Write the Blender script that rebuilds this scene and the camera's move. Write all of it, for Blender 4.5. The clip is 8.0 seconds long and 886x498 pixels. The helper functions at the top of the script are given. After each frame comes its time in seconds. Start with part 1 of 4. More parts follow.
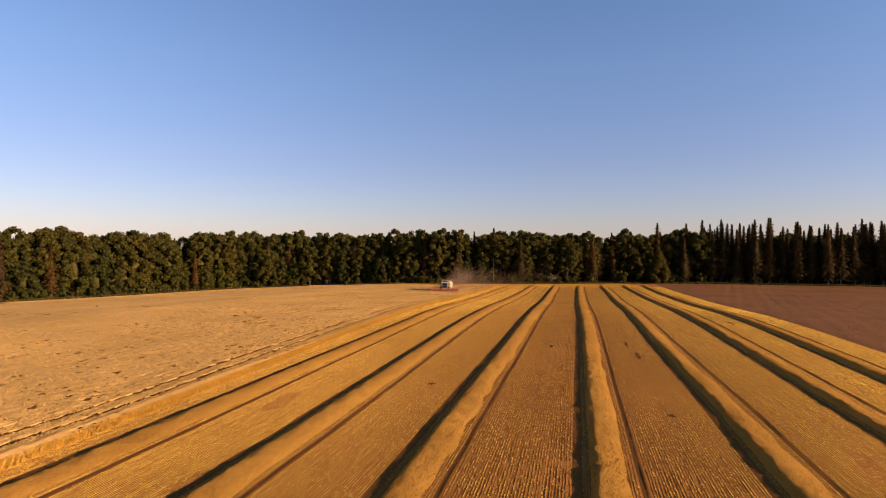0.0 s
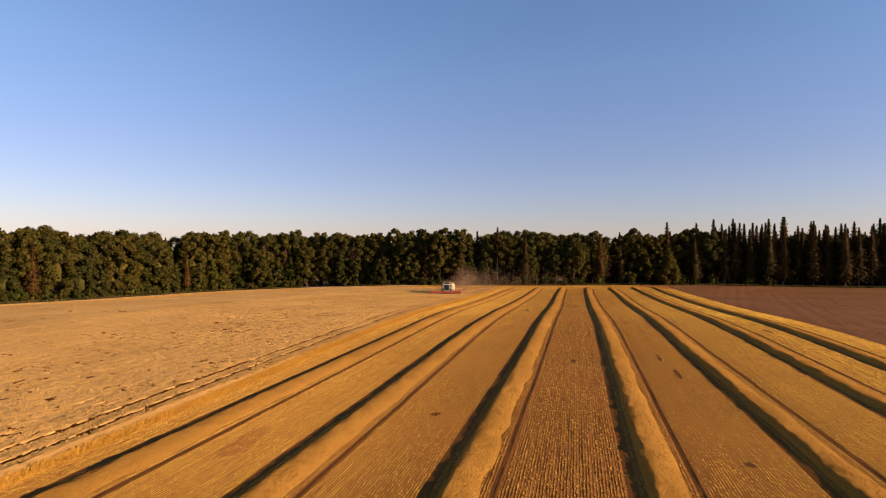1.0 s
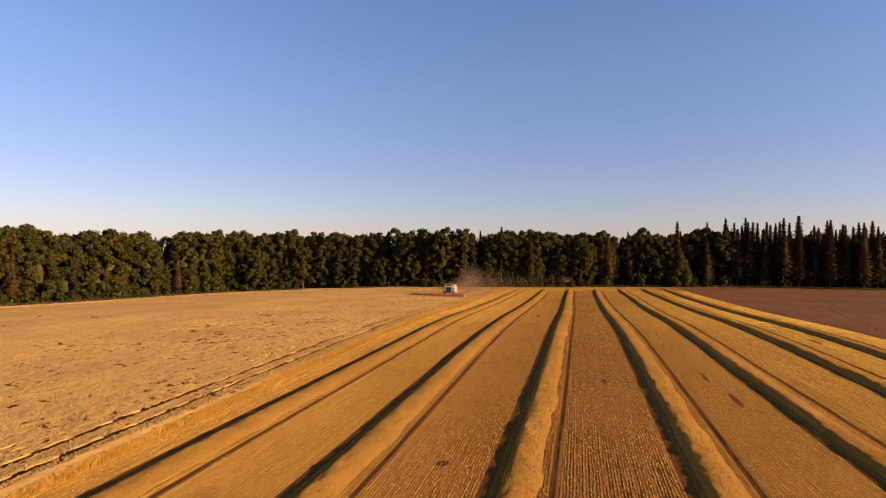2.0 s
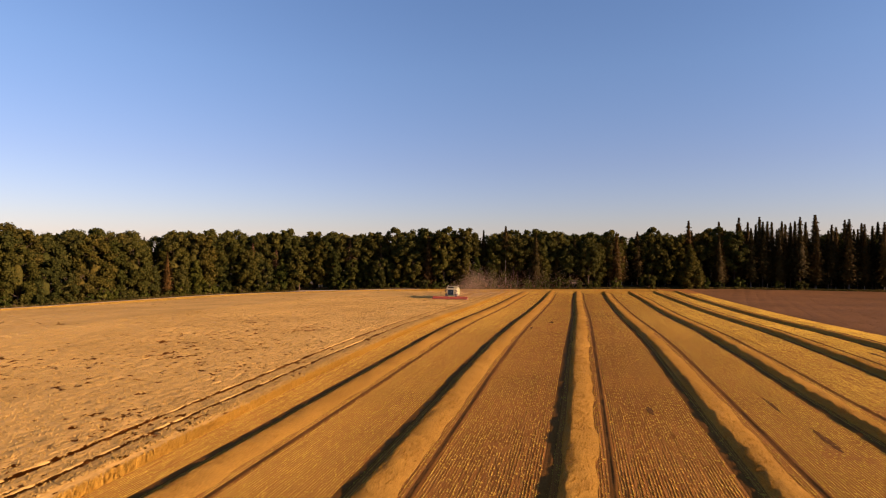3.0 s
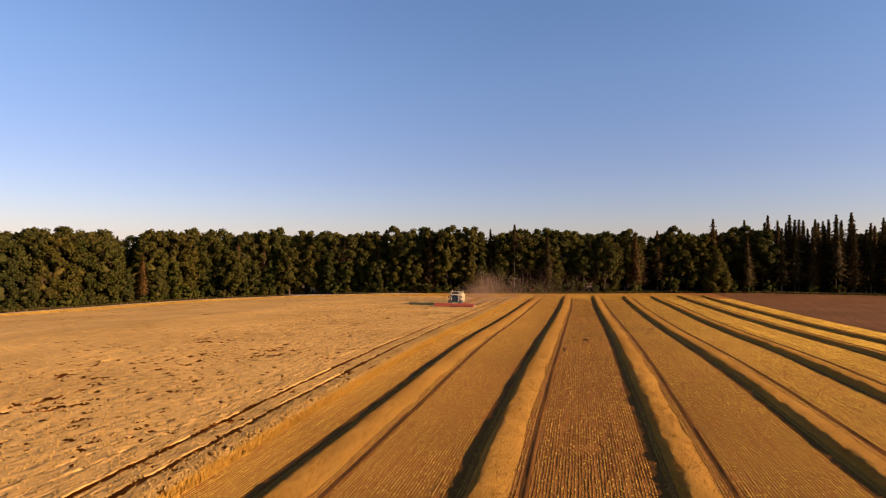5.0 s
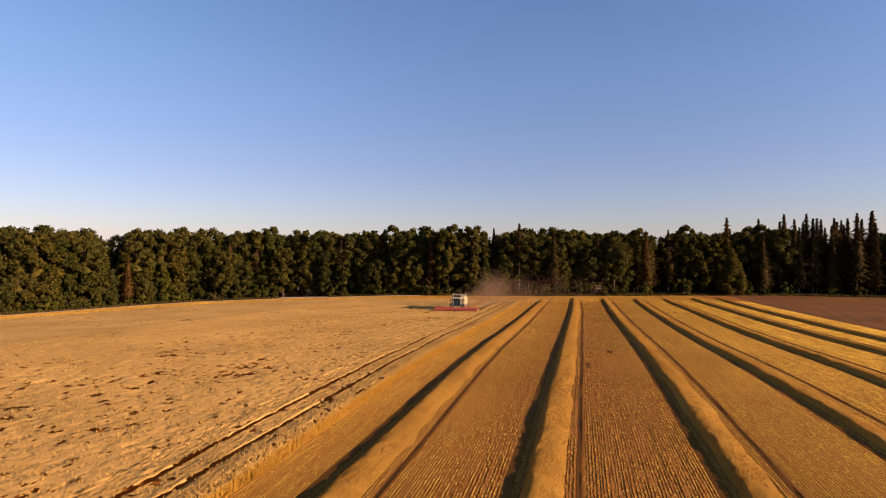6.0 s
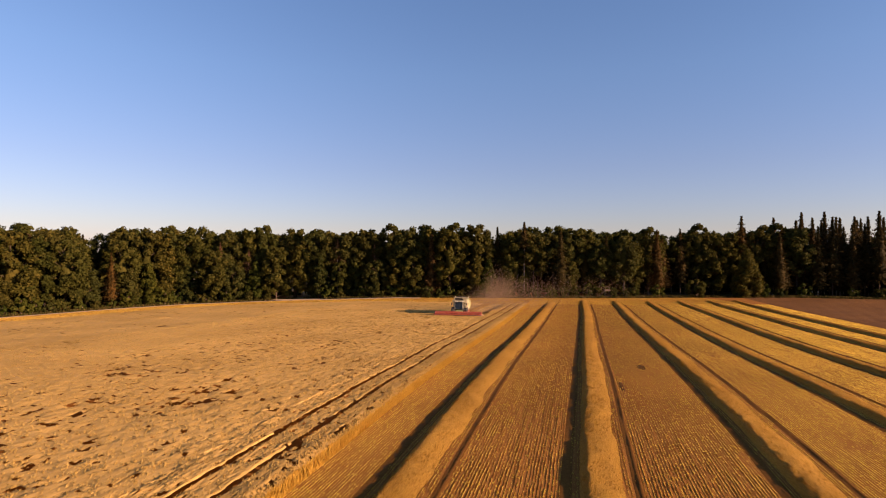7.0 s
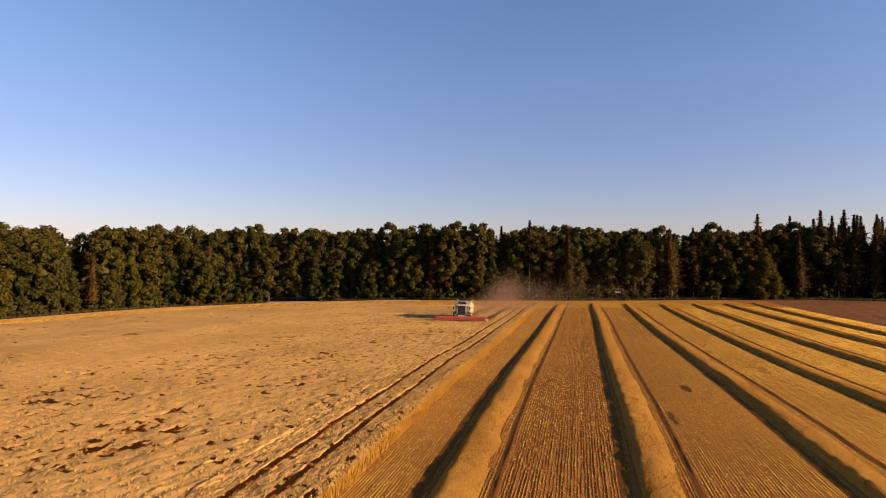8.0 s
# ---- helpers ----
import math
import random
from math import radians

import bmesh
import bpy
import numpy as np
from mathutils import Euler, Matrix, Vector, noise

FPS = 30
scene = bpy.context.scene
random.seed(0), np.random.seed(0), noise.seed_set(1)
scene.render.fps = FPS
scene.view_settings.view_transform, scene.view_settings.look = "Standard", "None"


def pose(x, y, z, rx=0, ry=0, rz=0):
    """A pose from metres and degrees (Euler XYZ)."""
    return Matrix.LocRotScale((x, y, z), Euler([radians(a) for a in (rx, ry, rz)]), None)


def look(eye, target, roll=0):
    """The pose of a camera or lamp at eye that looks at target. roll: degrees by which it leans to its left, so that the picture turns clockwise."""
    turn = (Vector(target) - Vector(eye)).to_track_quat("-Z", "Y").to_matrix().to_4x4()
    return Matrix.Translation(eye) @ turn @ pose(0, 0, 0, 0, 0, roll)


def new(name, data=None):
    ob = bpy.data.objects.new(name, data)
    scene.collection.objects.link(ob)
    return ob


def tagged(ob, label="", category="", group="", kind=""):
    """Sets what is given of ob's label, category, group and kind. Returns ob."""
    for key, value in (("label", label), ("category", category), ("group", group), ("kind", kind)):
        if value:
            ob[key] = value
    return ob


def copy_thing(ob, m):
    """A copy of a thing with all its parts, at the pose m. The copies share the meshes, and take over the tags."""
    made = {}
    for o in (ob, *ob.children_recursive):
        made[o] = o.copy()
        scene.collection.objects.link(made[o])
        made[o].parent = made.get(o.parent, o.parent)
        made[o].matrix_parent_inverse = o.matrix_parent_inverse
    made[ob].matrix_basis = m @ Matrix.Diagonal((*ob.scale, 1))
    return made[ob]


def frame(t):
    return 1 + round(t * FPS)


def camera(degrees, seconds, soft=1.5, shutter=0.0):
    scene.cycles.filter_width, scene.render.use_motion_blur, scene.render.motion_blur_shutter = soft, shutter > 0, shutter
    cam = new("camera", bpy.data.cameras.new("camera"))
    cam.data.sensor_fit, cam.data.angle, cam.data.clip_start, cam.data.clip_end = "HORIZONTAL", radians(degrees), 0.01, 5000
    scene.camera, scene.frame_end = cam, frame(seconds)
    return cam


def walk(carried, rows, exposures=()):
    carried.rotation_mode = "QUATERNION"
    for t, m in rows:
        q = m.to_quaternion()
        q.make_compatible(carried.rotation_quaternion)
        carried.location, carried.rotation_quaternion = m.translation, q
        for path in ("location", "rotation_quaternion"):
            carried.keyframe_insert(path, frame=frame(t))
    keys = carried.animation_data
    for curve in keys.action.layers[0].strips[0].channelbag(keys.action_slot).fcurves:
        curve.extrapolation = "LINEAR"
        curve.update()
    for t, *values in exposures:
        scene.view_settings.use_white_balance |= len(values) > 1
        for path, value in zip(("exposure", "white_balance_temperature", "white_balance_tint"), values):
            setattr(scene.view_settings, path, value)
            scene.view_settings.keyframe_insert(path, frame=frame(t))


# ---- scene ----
cam = camera(76.0, 8.0, soft=1.0, shutter=0.4)
METRES, EYE, TILT, LEAN, TURN = 68.86, 11.5, 0.0, 0.0, 13.2
ROWS = [
    (0, 0.0000, 0.0000, 0.0000, -0.000, 0.036, -0.23),
    (0.5, -0.0028, 0.0670, -0.0010, 0.046, 0.073, -0.23),
    (1, -0.0057, 0.1341, -0.0019, 0.091, 0.100, -0.22),
    (1.5, -0.0090, 0.2016, -0.0027, 0.128, 0.128, -0.23),
    (3, -0.0197, 0.4064, -0.0060, 0.228, 0.228, -0.25),
    (3.5, -0.0229, 0.4745, -0.0068, 0.255, 0.273, -0.26),
    (4, -0.0258, 0.5428, -0.0076, 0.292, 0.301, -0.25),
    (4.5, -0.0288, 0.6113, -0.0085, 0.310, 0.328, -0.25),
    (6, -0.0364, 0.8202, -0.0130, 0.374, 0.474, -0.25),
    (6.5, -0.0389, 0.8892, -0.0143, 0.383, 0.492, -0.25),
    (7, -0.0412, 0.9578, -0.0153, 0.401, 0.520, -0.25),
    (7.5, -0.0438, 1.0269, -0.0169, 0.419, 0.565, -0.26),
    (8, -0.0465, 1.0957, -0.0186, 0.419, 0.602, -0.23),
]
walk(cam, [(t, pose(0, 0, EYE, TILT, LEAN, TURN) @ pose(METRES * x, METRES * y, METRES * z, 90 + pitch, roll, yaw)) for t, x, y, z, yaw, pitch, roll in ROWS],
     exposures=[(0.0, 1.22, 6650, 37), (8.0, 1.22, 6650, 37)])

# ---- light ----
SUN_ELEV, SUN_AZ = 14.5, -7.0          # degrees; azimuth counted from +x towards +y
world = bpy.data.worlds.new("sky")
scene.world = world
world.use_nodes = True
wn = world.node_tree
sky = wn.nodes.new("ShaderNodeTexSky")
sky.sky_type, sky.sun_disc = "NISHITA", False
sky.sun_elevation = radians(SUN_ELEV)
sky.sun_rotation = radians(90.0 - SUN_AZ)
sky.air_density, sky.dust_density, sky.ozone_density = 1.0, 0.25, 2.9
wn.nodes["Background"].inputs[1].default_value = 0.062
# clear, dry air: deeper blue at mid height, thin lilac haze round the horizon
way = wn.nodes.new("ShaderNodeTexCoord")
split = wn.nodes.new("ShaderNodeSeparateXYZ")
air = wn.nodes.new("ShaderNodeValToRGB")
# the unseen zenith is tinted warm and dimmed to brown the fill in shadows
for stop, tint in ((0.05, (0.90, 0.86, 0.90)), (0.15, (0.94, 0.93, 0.97)), (0.30, (0.98, 1.13, 1.13)), (0.48, (0.95, 1.20, 1.22)), (0.66, (0.95, 0.74, 0.68)), (1.0, (0.86, 0.58, 0.50))):
    at = air.color_ramp.elements.new(stop) if stop < 1.0 else air.color_ramp.elements[-1]
    at.position, at.color = stop, (*tint, 1)
air.color_ramp.elements[0].color = (0.86, 0.82, 0.94, 1)
tinted = wn.nodes.new("ShaderNodeMix")
tinted.data_type, tinted.blend_type = "RGBA", "MULTIPLY"
tinted.inputs[0].default_value = 1.0
wn.links.new(way.outputs["Generated"], split.inputs[0])
wn.links.new(split.outputs[2], air.inputs[0])
wn.links.new(sky.outputs[0], tinted.inputs[6])
wn.links.new(air.outputs[0], tinted.inputs[7])
wn.links.new(tinted.outputs[2], wn.nodes["Background"].inputs[0])

sun = new("sun", bpy.data.lights.new("sun", "SUN"))
sun.data.energy, sun.data.angle, sun.data.color = 5.0, radians(0.53), (1.0, 0.71, 0.445)
se, sa = radians(SUN_ELEV), radians(SUN_AZ)
to_sun = Vector((math.cos(se) * math.cos(sa), math.cos(se) * math.sin(sa), math.sin(se)))
sun.matrix_world = look(to_sun * 200, (0, 0, 0))

# ---- materials ----


class Mat:
    """A small node-material builder."""

    def __init__(self, name, rough=0.85, metal=0.0):
        self.m = bpy.data.materials.new(name)
        self.m.use_nodes = True
        self.t = self.m.node_tree
        self.b = self.t.nodes["Principled BSDF"]
        self.b.inputs["Roughness"].default_value = rough
        self.b.inputs["Metallic"].default_value = metal
        self.b.inputs["Specular IOR Level"].default_value = 0.04
        self.geo = self.t.nodes.new("ShaderNodeNewGeometry")

    def link(self, a, b):
        self.t.links.new(a, b)

    def noise(self, scale, detail=4.0, stretch=None, rough=0.55):
        n = self.t.nodes.new("ShaderNodeTexNoise")
        n.inputs["Scale"].default_value, n.inputs["Detail"].default_value = scale, detail
        n.inputs["Roughness"].default_value = rough
        src = self.geo.outputs["Position"]
        if stretch:
            mp = self.t.nodes.new("ShaderNodeMapping")
            mp.inputs["Scale"].default_value = stretch
            self.link(src, mp.inputs[0])
            src = mp.outputs[0]
        self.link(src, n.inputs["Vector"])
        return n.outputs["Fac"]

    def ramp(self, fac, stops):
        r = self.t.nodes.new("ShaderNodeValToRGB")
        els = r.color_ramp.elements
        while len(els) < len(stops):
            els.new(0.5)
        for e, (p, c) in zip(els, stops):
            e.position, e.color = p, (*c, 1)
        self.link(fac, r.inputs[0])
        return r.outputs[0]

    def mix(self, fac, a, b, kind="MIX"):
        x = self.t.nodes.new("ShaderNodeMix")
        x.data_type, x.blend_type = "RGBA", kind
        for v, i in ((fac, 0), (a, 6), (b, 7)):
            if isinstance(v, (int, float)):
                x.inputs[i].default_value = v
            elif isinstance(v, tuple):
                x.inputs[i].default_value = (*v, 1)
            else:
                self.link(v, x.inputs[i])
        return x.outputs[2]

    def colour(self, out):
        self.link(out, self.b.inputs["Base Color"])
        return self

    def bump(self, fac, strength, dist=0.05):
        n = self.t.nodes.new("ShaderNodeBump")
        n.inputs["Strength"].default_value, n.inputs["Distance"].default_value = strength, dist
        self.link(fac, n.inputs["Height"])
        self.link(n.outputs[0], self.b.inputs["Normal"])
        return self

    def see_through(self, col, share):
        """Thin stems and leaves let part of the light through."""
        tr = self.t.nodes.new("ShaderNodeBsdfTranslucent")
        self.link(col, tr.inputs[0])
        mx = self.t.nodes.new("ShaderNodeMixShader")
        mx.inputs[0].default_value = share
        self.link(self.b.outputs[0], mx.inputs[1])
        self.link(tr.outputs[0], mx.inputs[2])
        self.link(mx.outputs[0], self.t.nodes["Material Output"].inputs[0])

    def island(self):
        return self.geo.outputs["Random Per Island"]

    def thing(self):
        return self.t.nodes.new("ShaderNodeObjectInfo").outputs["Random"]


def two_tone(name, a, b, scale, big=0.05, rough=0.9, stretch=None, bump=0.3, dist=0.05):
    m = Mat(name, rough)
    fine = m.ramp(m.noise(scale, 5, stretch), [(0.3, a), (0.7, b)])
    wide = m.ramp(m.noise(big, 3), [(0.3, (0.8, 0.8, 0.8)), (0.7, (1.12, 1.1, 1.08))])
    m.colour(m.mix(1.0, fine, wide, "MULTIPLY"))
    m.bump(m.noise(scale * 2.5, 4, stretch), bump, dist)
    return m.m


MAT_GROUND = two_tone("meadow_soil", (0.070, 0.059, 0.028), (0.119, 0.091, 0.042), 1.5, 0.03)
MAT_SOIL = two_tone("stubble_soil", (0.248, 0.104, 0.021), (0.368, 0.171, 0.038), 6.0, 0.06, stretch=(3, 0.35, 1), bump=0.5, dist=0.04)
MAT_PLOUGH = two_tone("tilled_soil", (0.123, 0.060, 0.022), (0.206, 0.105, 0.036), 4.0, 0.05, stretch=(1, 1, 1), bump=0.8, dist=0.08)
MAT_CLOD = two_tone("soil_clod", (0.148, 0.084, 0.042), (0.296, 0.180, 0.084), 3.0, 0.1)
MAT_BARE = two_tone("dark_earth", (0.078, 0.036, 0.010), (0.144, 0.069, 0.018), 4.0, 0.3)
MAT_TRACK = two_tone("pale_gravel", (0.446, 0.338, 0.209), (0.562, 0.439, 0.288), 5.0, 0.2)


def straw_mat(name, dark, light, pale, scale=9.0, glow=0.0, rugged=(0.5, 0.04, (3, 0.7, 2))):
    m = Mat(name, 0.7)
    fine = m.ramp(m.noise(scale, 6, (4, 0.6, 2)), [(0.25, dark), (0.6, light), (0.85, pale)])
    isl = m.ramp(m.island(), [(0.0, (0.78, 0.76, 0.72)), (1.0, (1.15, 1.13, 1.08))])
    wide = m.ramp(m.noise(0.07, 3), [(0.3, (0.85, 0.83, 0.8)), (0.7, (1.1, 1.1, 1.1))])
    col = m.mix(1.0, m.mix(1.0, fine, isl, "MULTIPLY"), wide, "MULTIPLY")
    m.colour(col)
    m.bump(m.noise(scale * 3, 4, rugged[2]), rugged[0], rugged[1])
    if glow:
        m.see_through(col, glow)
    return m.m


MAT_STUBBLE = straw_mat("stubble_straw", (0.467, 0.314, 0.047), (0.655, 0.475, 0.080), (0.766, 0.610, 0.140), glow=0.45)
MAT_WINDROW = straw_mat("windrow_straw", (0.336, 0.181, 0.030), (0.503, 0.298, 0.052), (0.649, 0.419, 0.093), 7.0, glow=0.4, rugged=(0.9, 0.07, (2, 1.2, 2)))
MAT_WHEAT = straw_mat("ripe_wheat", (0.515, 0.327, 0.087), (0.665, 0.442, 0.135), (0.753, 0.532, 0.199), 3.5, glow=0.3, rugged=(0.4, 0.06, (0.45, 0.35, 0.5)))
MAT_TUFT = straw_mat("wheat_ears", (0.380, 0.251, 0.062), (0.506, 0.353, 0.101), (0.576, 0.423, 0.151), 5.0, glow=0.3)
MAT_HEADLAND = straw_mat("headland_straw", (0.425, 0.273, 0.045), (0.578, 0.391, 0.075), (0.680, 0.493, 0.128), glow=0.35)
MAT_STALK = straw_mat("wheat_stalks", (0.376, 0.223, 0.030), (0.533, 0.337, 0.054), (0.659, 0.430, 0.084), 5.0, glow=0.25)
# reddish rut soil, its colour darkened to carry the rut's thin shadow line
MAT_RUT = two_tone("shaded_rut_soil", (0.147, 0.061, 0.011), (0.213, 0.097, 0.018), 6.0, 0.1)


def leaf_mat(name, dark, light, warm):
    m = Mat(name, 0.6)
    c = m.ramp(m.island(), [(0.0, dark), (0.7, light), (1.0, warm)])
    tone = m.ramp(m.thing(), [(0.0, (0.7, 0.78, 0.7)), (0.5, (1.0, 0.98, 0.9)), (1.0, (1.25, 1.05, 0.85))])
    patch = m.ramp(m.noise(1.1, 5), [(0.3, (0.62, 0.66, 0.6)), (0.7, (1.3, 1.25, 1.15))])
    col = m.mix(1.0, m.mix(1.0, c, tone, "MULTIPLY"), patch, "MULTIPLY")
    m.colour(col)
    m.bump(m.noise(1.6, 6), 0.9, 0.5)
    m.see_through(col, 0.36)
    return m.m


MAT_BEECH = leaf_mat("beech_leaves", (0.047, 0.050, 0.009), (0.068, 0.069, 0.014), (0.090, 0.081, 0.018))
MAT_OAK = leaf_mat("oak_leaves", (0.043, 0.046, 0.012), (0.061, 0.066, 0.015), (0.088, 0.081, 0.020))
MAT_FRESH = leaf_mat("fresh_leaves", (0.036, 0.051, 0.008), (0.061, 0.074, 0.013), (0.081, 0.085, 0.016))
MAT_NEEDLE = leaf_mat("spruce_needles", (0.029, 0.024, 0.008), (0.051, 0.038, 0.012), (0.080, 0.050, 0.015))
MAT_LARCH = leaf_mat("browned_needles", (0.041, 0.030, 0.011), (0.074, 0.050, 0.019), (0.108, 0.066, 0.030))
MAT_DEAD = leaf_mat("withered_twigs", (0.090, 0.049, 0.026), (0.150, 0.083, 0.045), (0.203, 0.112, 0.064))
MAT_GRASS = leaf_mat("verge_grass", (0.042, 0.049, 0.014), (0.084, 0.077, 0.025), (0.175, 0.126, 0.049))
MAT_BARK = two_tone("bark", (0.063, 0.042, 0.028), (0.126, 0.091, 0.063), 3.0, 0.2, stretch=(3, 3, 0.5), bump=0.6)
MAT_PALEBARK = two_tone("pale_bark", (0.210, 0.175, 0.133), (0.336, 0.287, 0.231), 3.0, 0.2, stretch=(2, 2, 0.5), bump=0.4)
MAT_TIMBER = two_tone("weathered_timber", (0.091, 0.070, 0.049), (0.168, 0.133, 0.091), 8.0, 0.5, stretch=(3, 3, 0.5), bump=0.3)


def paint_mat(name, col, rough=0.4, metal=0.0, dust=0.35):
    m = Mat(name, rough, metal)
    d = m.ramp(m.noise(1.8, 5), [(0.4, (0, 0, 0)), (0.75, (dust, dust, dust))])
    m.colour(m.mix(d, col, (0.42, 0.31, 0.19)))
    m.b.inputs["Specular IOR Level"].default_value = 0.4
    m.bump(m.noise(7, 3), 0.05, 0.01)
    return m.m


MAT_CREAM = paint_mat("cream_paint", (0.36, 0.33, 0.19))
MAT_GREEN = paint_mat("pale_green_paint", (0.302, 0.360, 0.144))
MAT_RED = paint_mat("red_paint", (0.33, 0.052, 0.022), 0.6, 0, 0.3)
MAT_BLACK = paint_mat("black_plastic", (0.02, 0.02, 0.02), 0.5)
MAT_TYRE = paint_mat("tyre_rubber", (0.025, 0.025, 0.025), 0.8, 0, 0.6)
MAT_STEEL = paint_mat("worn_steel", (0.45, 0.44, 0.42), 0.35, 0.8)
MAT_LENS = paint_mat("lamp_lens", (0.8, 0.8, 0.75), 0.1)
MAT_YELLOW = paint_mat("warning_board", (0.595, 0.504, 0.245), 0.5)
MAT_GLASS = Mat("tinted_cab_glass", 0.05).m
MAT_GLASS.node_tree.nodes["Principled BSDF"].inputs["Base Color"].default_value = (0.02, 0.025, 0.025, 1)
MAT_GLASS.node_tree.nodes["Principled BSDF"].inputs["Specular IOR Level"].default_value = 0.4
dust_m = Mat("straw_dust", 1.0)
dust_c = dust_m.ramp(dust_m.island(), [(0.0, (0.25, 0.17, 0.105)), (1.0, (0.40, 0.29, 0.19))])
dust_m.colour(dust_c)
dust_m.see_through(dust_c, 0.5)
MAT_DUST = dust_m.m

# ---- mesh helpers ----
rng = np.random.default_rng(7)


def mesh_of(name, verts, faces, mat, smooth=False):
    me = bpy.data.meshes.new(name)
    verts = np.asarray(verts, dtype=np.float32)
    faces = np.asarray(faces, dtype=np.int32)
    n, k = faces.shape
    me.vertices.add(len(verts))
    me.vertices.foreach_set("co", verts.ravel())
    me.loops.add(n * k)
    me.loops.foreach_set("vertex_index", faces.ravel())
    me.polygons.add(n)
    me.polygons.foreach_set("loop_start", np.arange(0, n * k, k, dtype=np.int32))
    me.polygons.foreach_set("loop_total", np.full(n, k, dtype=np.int32))
    me.update(calc_edges=True)
    me.validate()
    if smooth:
        me.polygons.foreach_set("use_smooth", np.ones(n, dtype=bool))
    me.materials.append(mat)
    return me


def grid_faces(nx, ny, keep=None):
    i, j = np.meshgrid(np.arange(nx - 1), np.arange(ny - 1), indexing="ij")
    a = i * ny + j
    f = np.stack([a, a + ny, a + ny + 1, a + 1], -1)
    return f[keep] if keep is not None else f.reshape(-1, 4)


def part(name, bm, material, parent, label=""):
    me = bpy.data.meshes.new(name)
    bm.to_mesh(me)
    bm.free()
    me.materials.append(material)
    ob = new(name, me)
    ob.parent = parent
    return tagged(ob, label)


def box(bm, x0, x1, y0, y1, z0, z1, bevel=0.0):
    m = Matrix.LocRotScale(((x0 + x1) / 2, (y0 + y1) / 2, (z0 + z1) / 2), None, (x1 - x0, y1 - y0, z1 - z0))
    vs = bmesh.ops.create_cube(bm, size=1, matrix=m)["verts"]
    if bevel:
        es = {e for v in vs for e in v.link_edges}
        bmesh.ops.bevel(bm, geom=list(es), offset=bevel, segments=2, affect="EDGES", profile=0.5)
    return bm


def boxed(*a, **k):
    return box(bmesh.new(), *a, **k)


def rod(bm, a, b, r, sides=8, r2=None):
    a, b = Vector(a), Vector(b)
    d = b - a
    m = Matrix.Translation((a + b) / 2) @ d.to_track_quat("Z", "Y").to_matrix().to_4x4()
    bmesh.ops.create_cone(bm, cap_ends=True, segments=sides, radius1=r, radius2=r if r2 is None else r2, depth=d.length, matrix=m)
    return bm


def rodded(*a, **k):
    return rod(bmesh.new(), *a, **k)


def prism(pts, x0, x1):
    """A solid between x0 and x1 with the outline pts in the yz plane."""
    bm = bmesh.new()
    l = [bm.verts.new((x0, y, z)) for y, z in pts]
    r = [bm.verts.new((x1, y, z)) for y, z in pts]
    bm.faces.new(l[::-1]), bm.faces.new(r)
    for i in range(len(pts)):
        j = (i + 1) % len(pts)
        bm.faces.new((l[i], l[j], r[j], r[i]))
    bmesh.ops.recalc_face_normals(bm, faces=bm.faces)
    return bm


# ---- the lie of the land ----
def smooth_noise(x, y, scale, seed):
    """Value noise on arrays, about -1 to 1."""
    u, v = np.asarray(x) / scale, np.asarray(y) / scale
    i, j = np.floor(u).astype(np.int64), np.floor(v).astype(np.int64)
    fu, fv = u - i, v - j
    fu, fv = fu * fu * (3 - 2 * fu), fv * fv * (3 - 2 * fv)

    def val(a, b):
        hsh = (a * 374761393 + b * 668265263 + seed * 974634777) & 0xFFFFFFFF
        hsh = ((hsh ^ (hsh >> 13)) * 1274126177) & 0xFFFFFFFF
        return ((hsh ^ (hsh >> 16)) & 0xFFFF) / 32767.5 - 1
    return (val(i, j) * (1 - fu) + val(i + 1, j) * fu) * (1 - fv) + (val(i, j + 1) * (1 - fu) + val(i + 1, j + 1) * fu) * fv


FALL_Y = (-4000, 98, 118, 138, 162, 197, 230, 285, 4000)
FALL_Z = (0, 0, -0.4, -1.2, -1.9, -2.6, -3.2, -3.6, -3.7)


def land(x, y):
    """Height of the ground: level near, falling gently beyond a crest and towards the west."""
    x, y = np.asarray(x, dtype=float), np.asarray(y, dtype=float)
    z = sum(np.interp(y + d, FALL_Y, FALL_Z) for d in (-8, -4, 0, 4, 8)) / 5
    west = np.clip(-30 - x, 0, 45)
    far = np.clip(-75 - x, 0, 110)
    return z - 0.008 * west - 0.036 * far


# Edge of the wood, from the west round to the east.
EDGE = np.array([(-200, -40), (-178, 60), (-166, 130), (-157, 172), (-150, 202), (-140, 221), (-112, 236), (-80, 241),
                 (-52, 244), (-28, 248), (-4, 257), (19, 267), (55, 278), (112, 277), (190, 273)], dtype=float)
SEG = np.linalg.norm(np.diff(EDGE, axis=0), axis=1)
RUN = np.concatenate([[0], np.cumsum(SEG)])


def edge_at(s, out=0.0):
    """The point s metres along the wood's edge, out metres into the wood."""
    x, y = np.interp(s, RUN, EDGE[:, 0]), np.interp(s, RUN, EDGE[:, 1])
    x2, y2 = np.interp(s + 2, RUN, EDGE[:, 0]), np.interp(s + 2, RUN, EDGE[:, 1])
    x1, y1 = np.interp(s - 2, RUN, EDGE[:, 0]), np.interp(s - 2, RUN, EDGE[:, 1])
    tx, ty = x2 - x1, y2 - y1
    n = np.hypot(tx, ty)
    return x - ty / n * out, y + tx / n * out


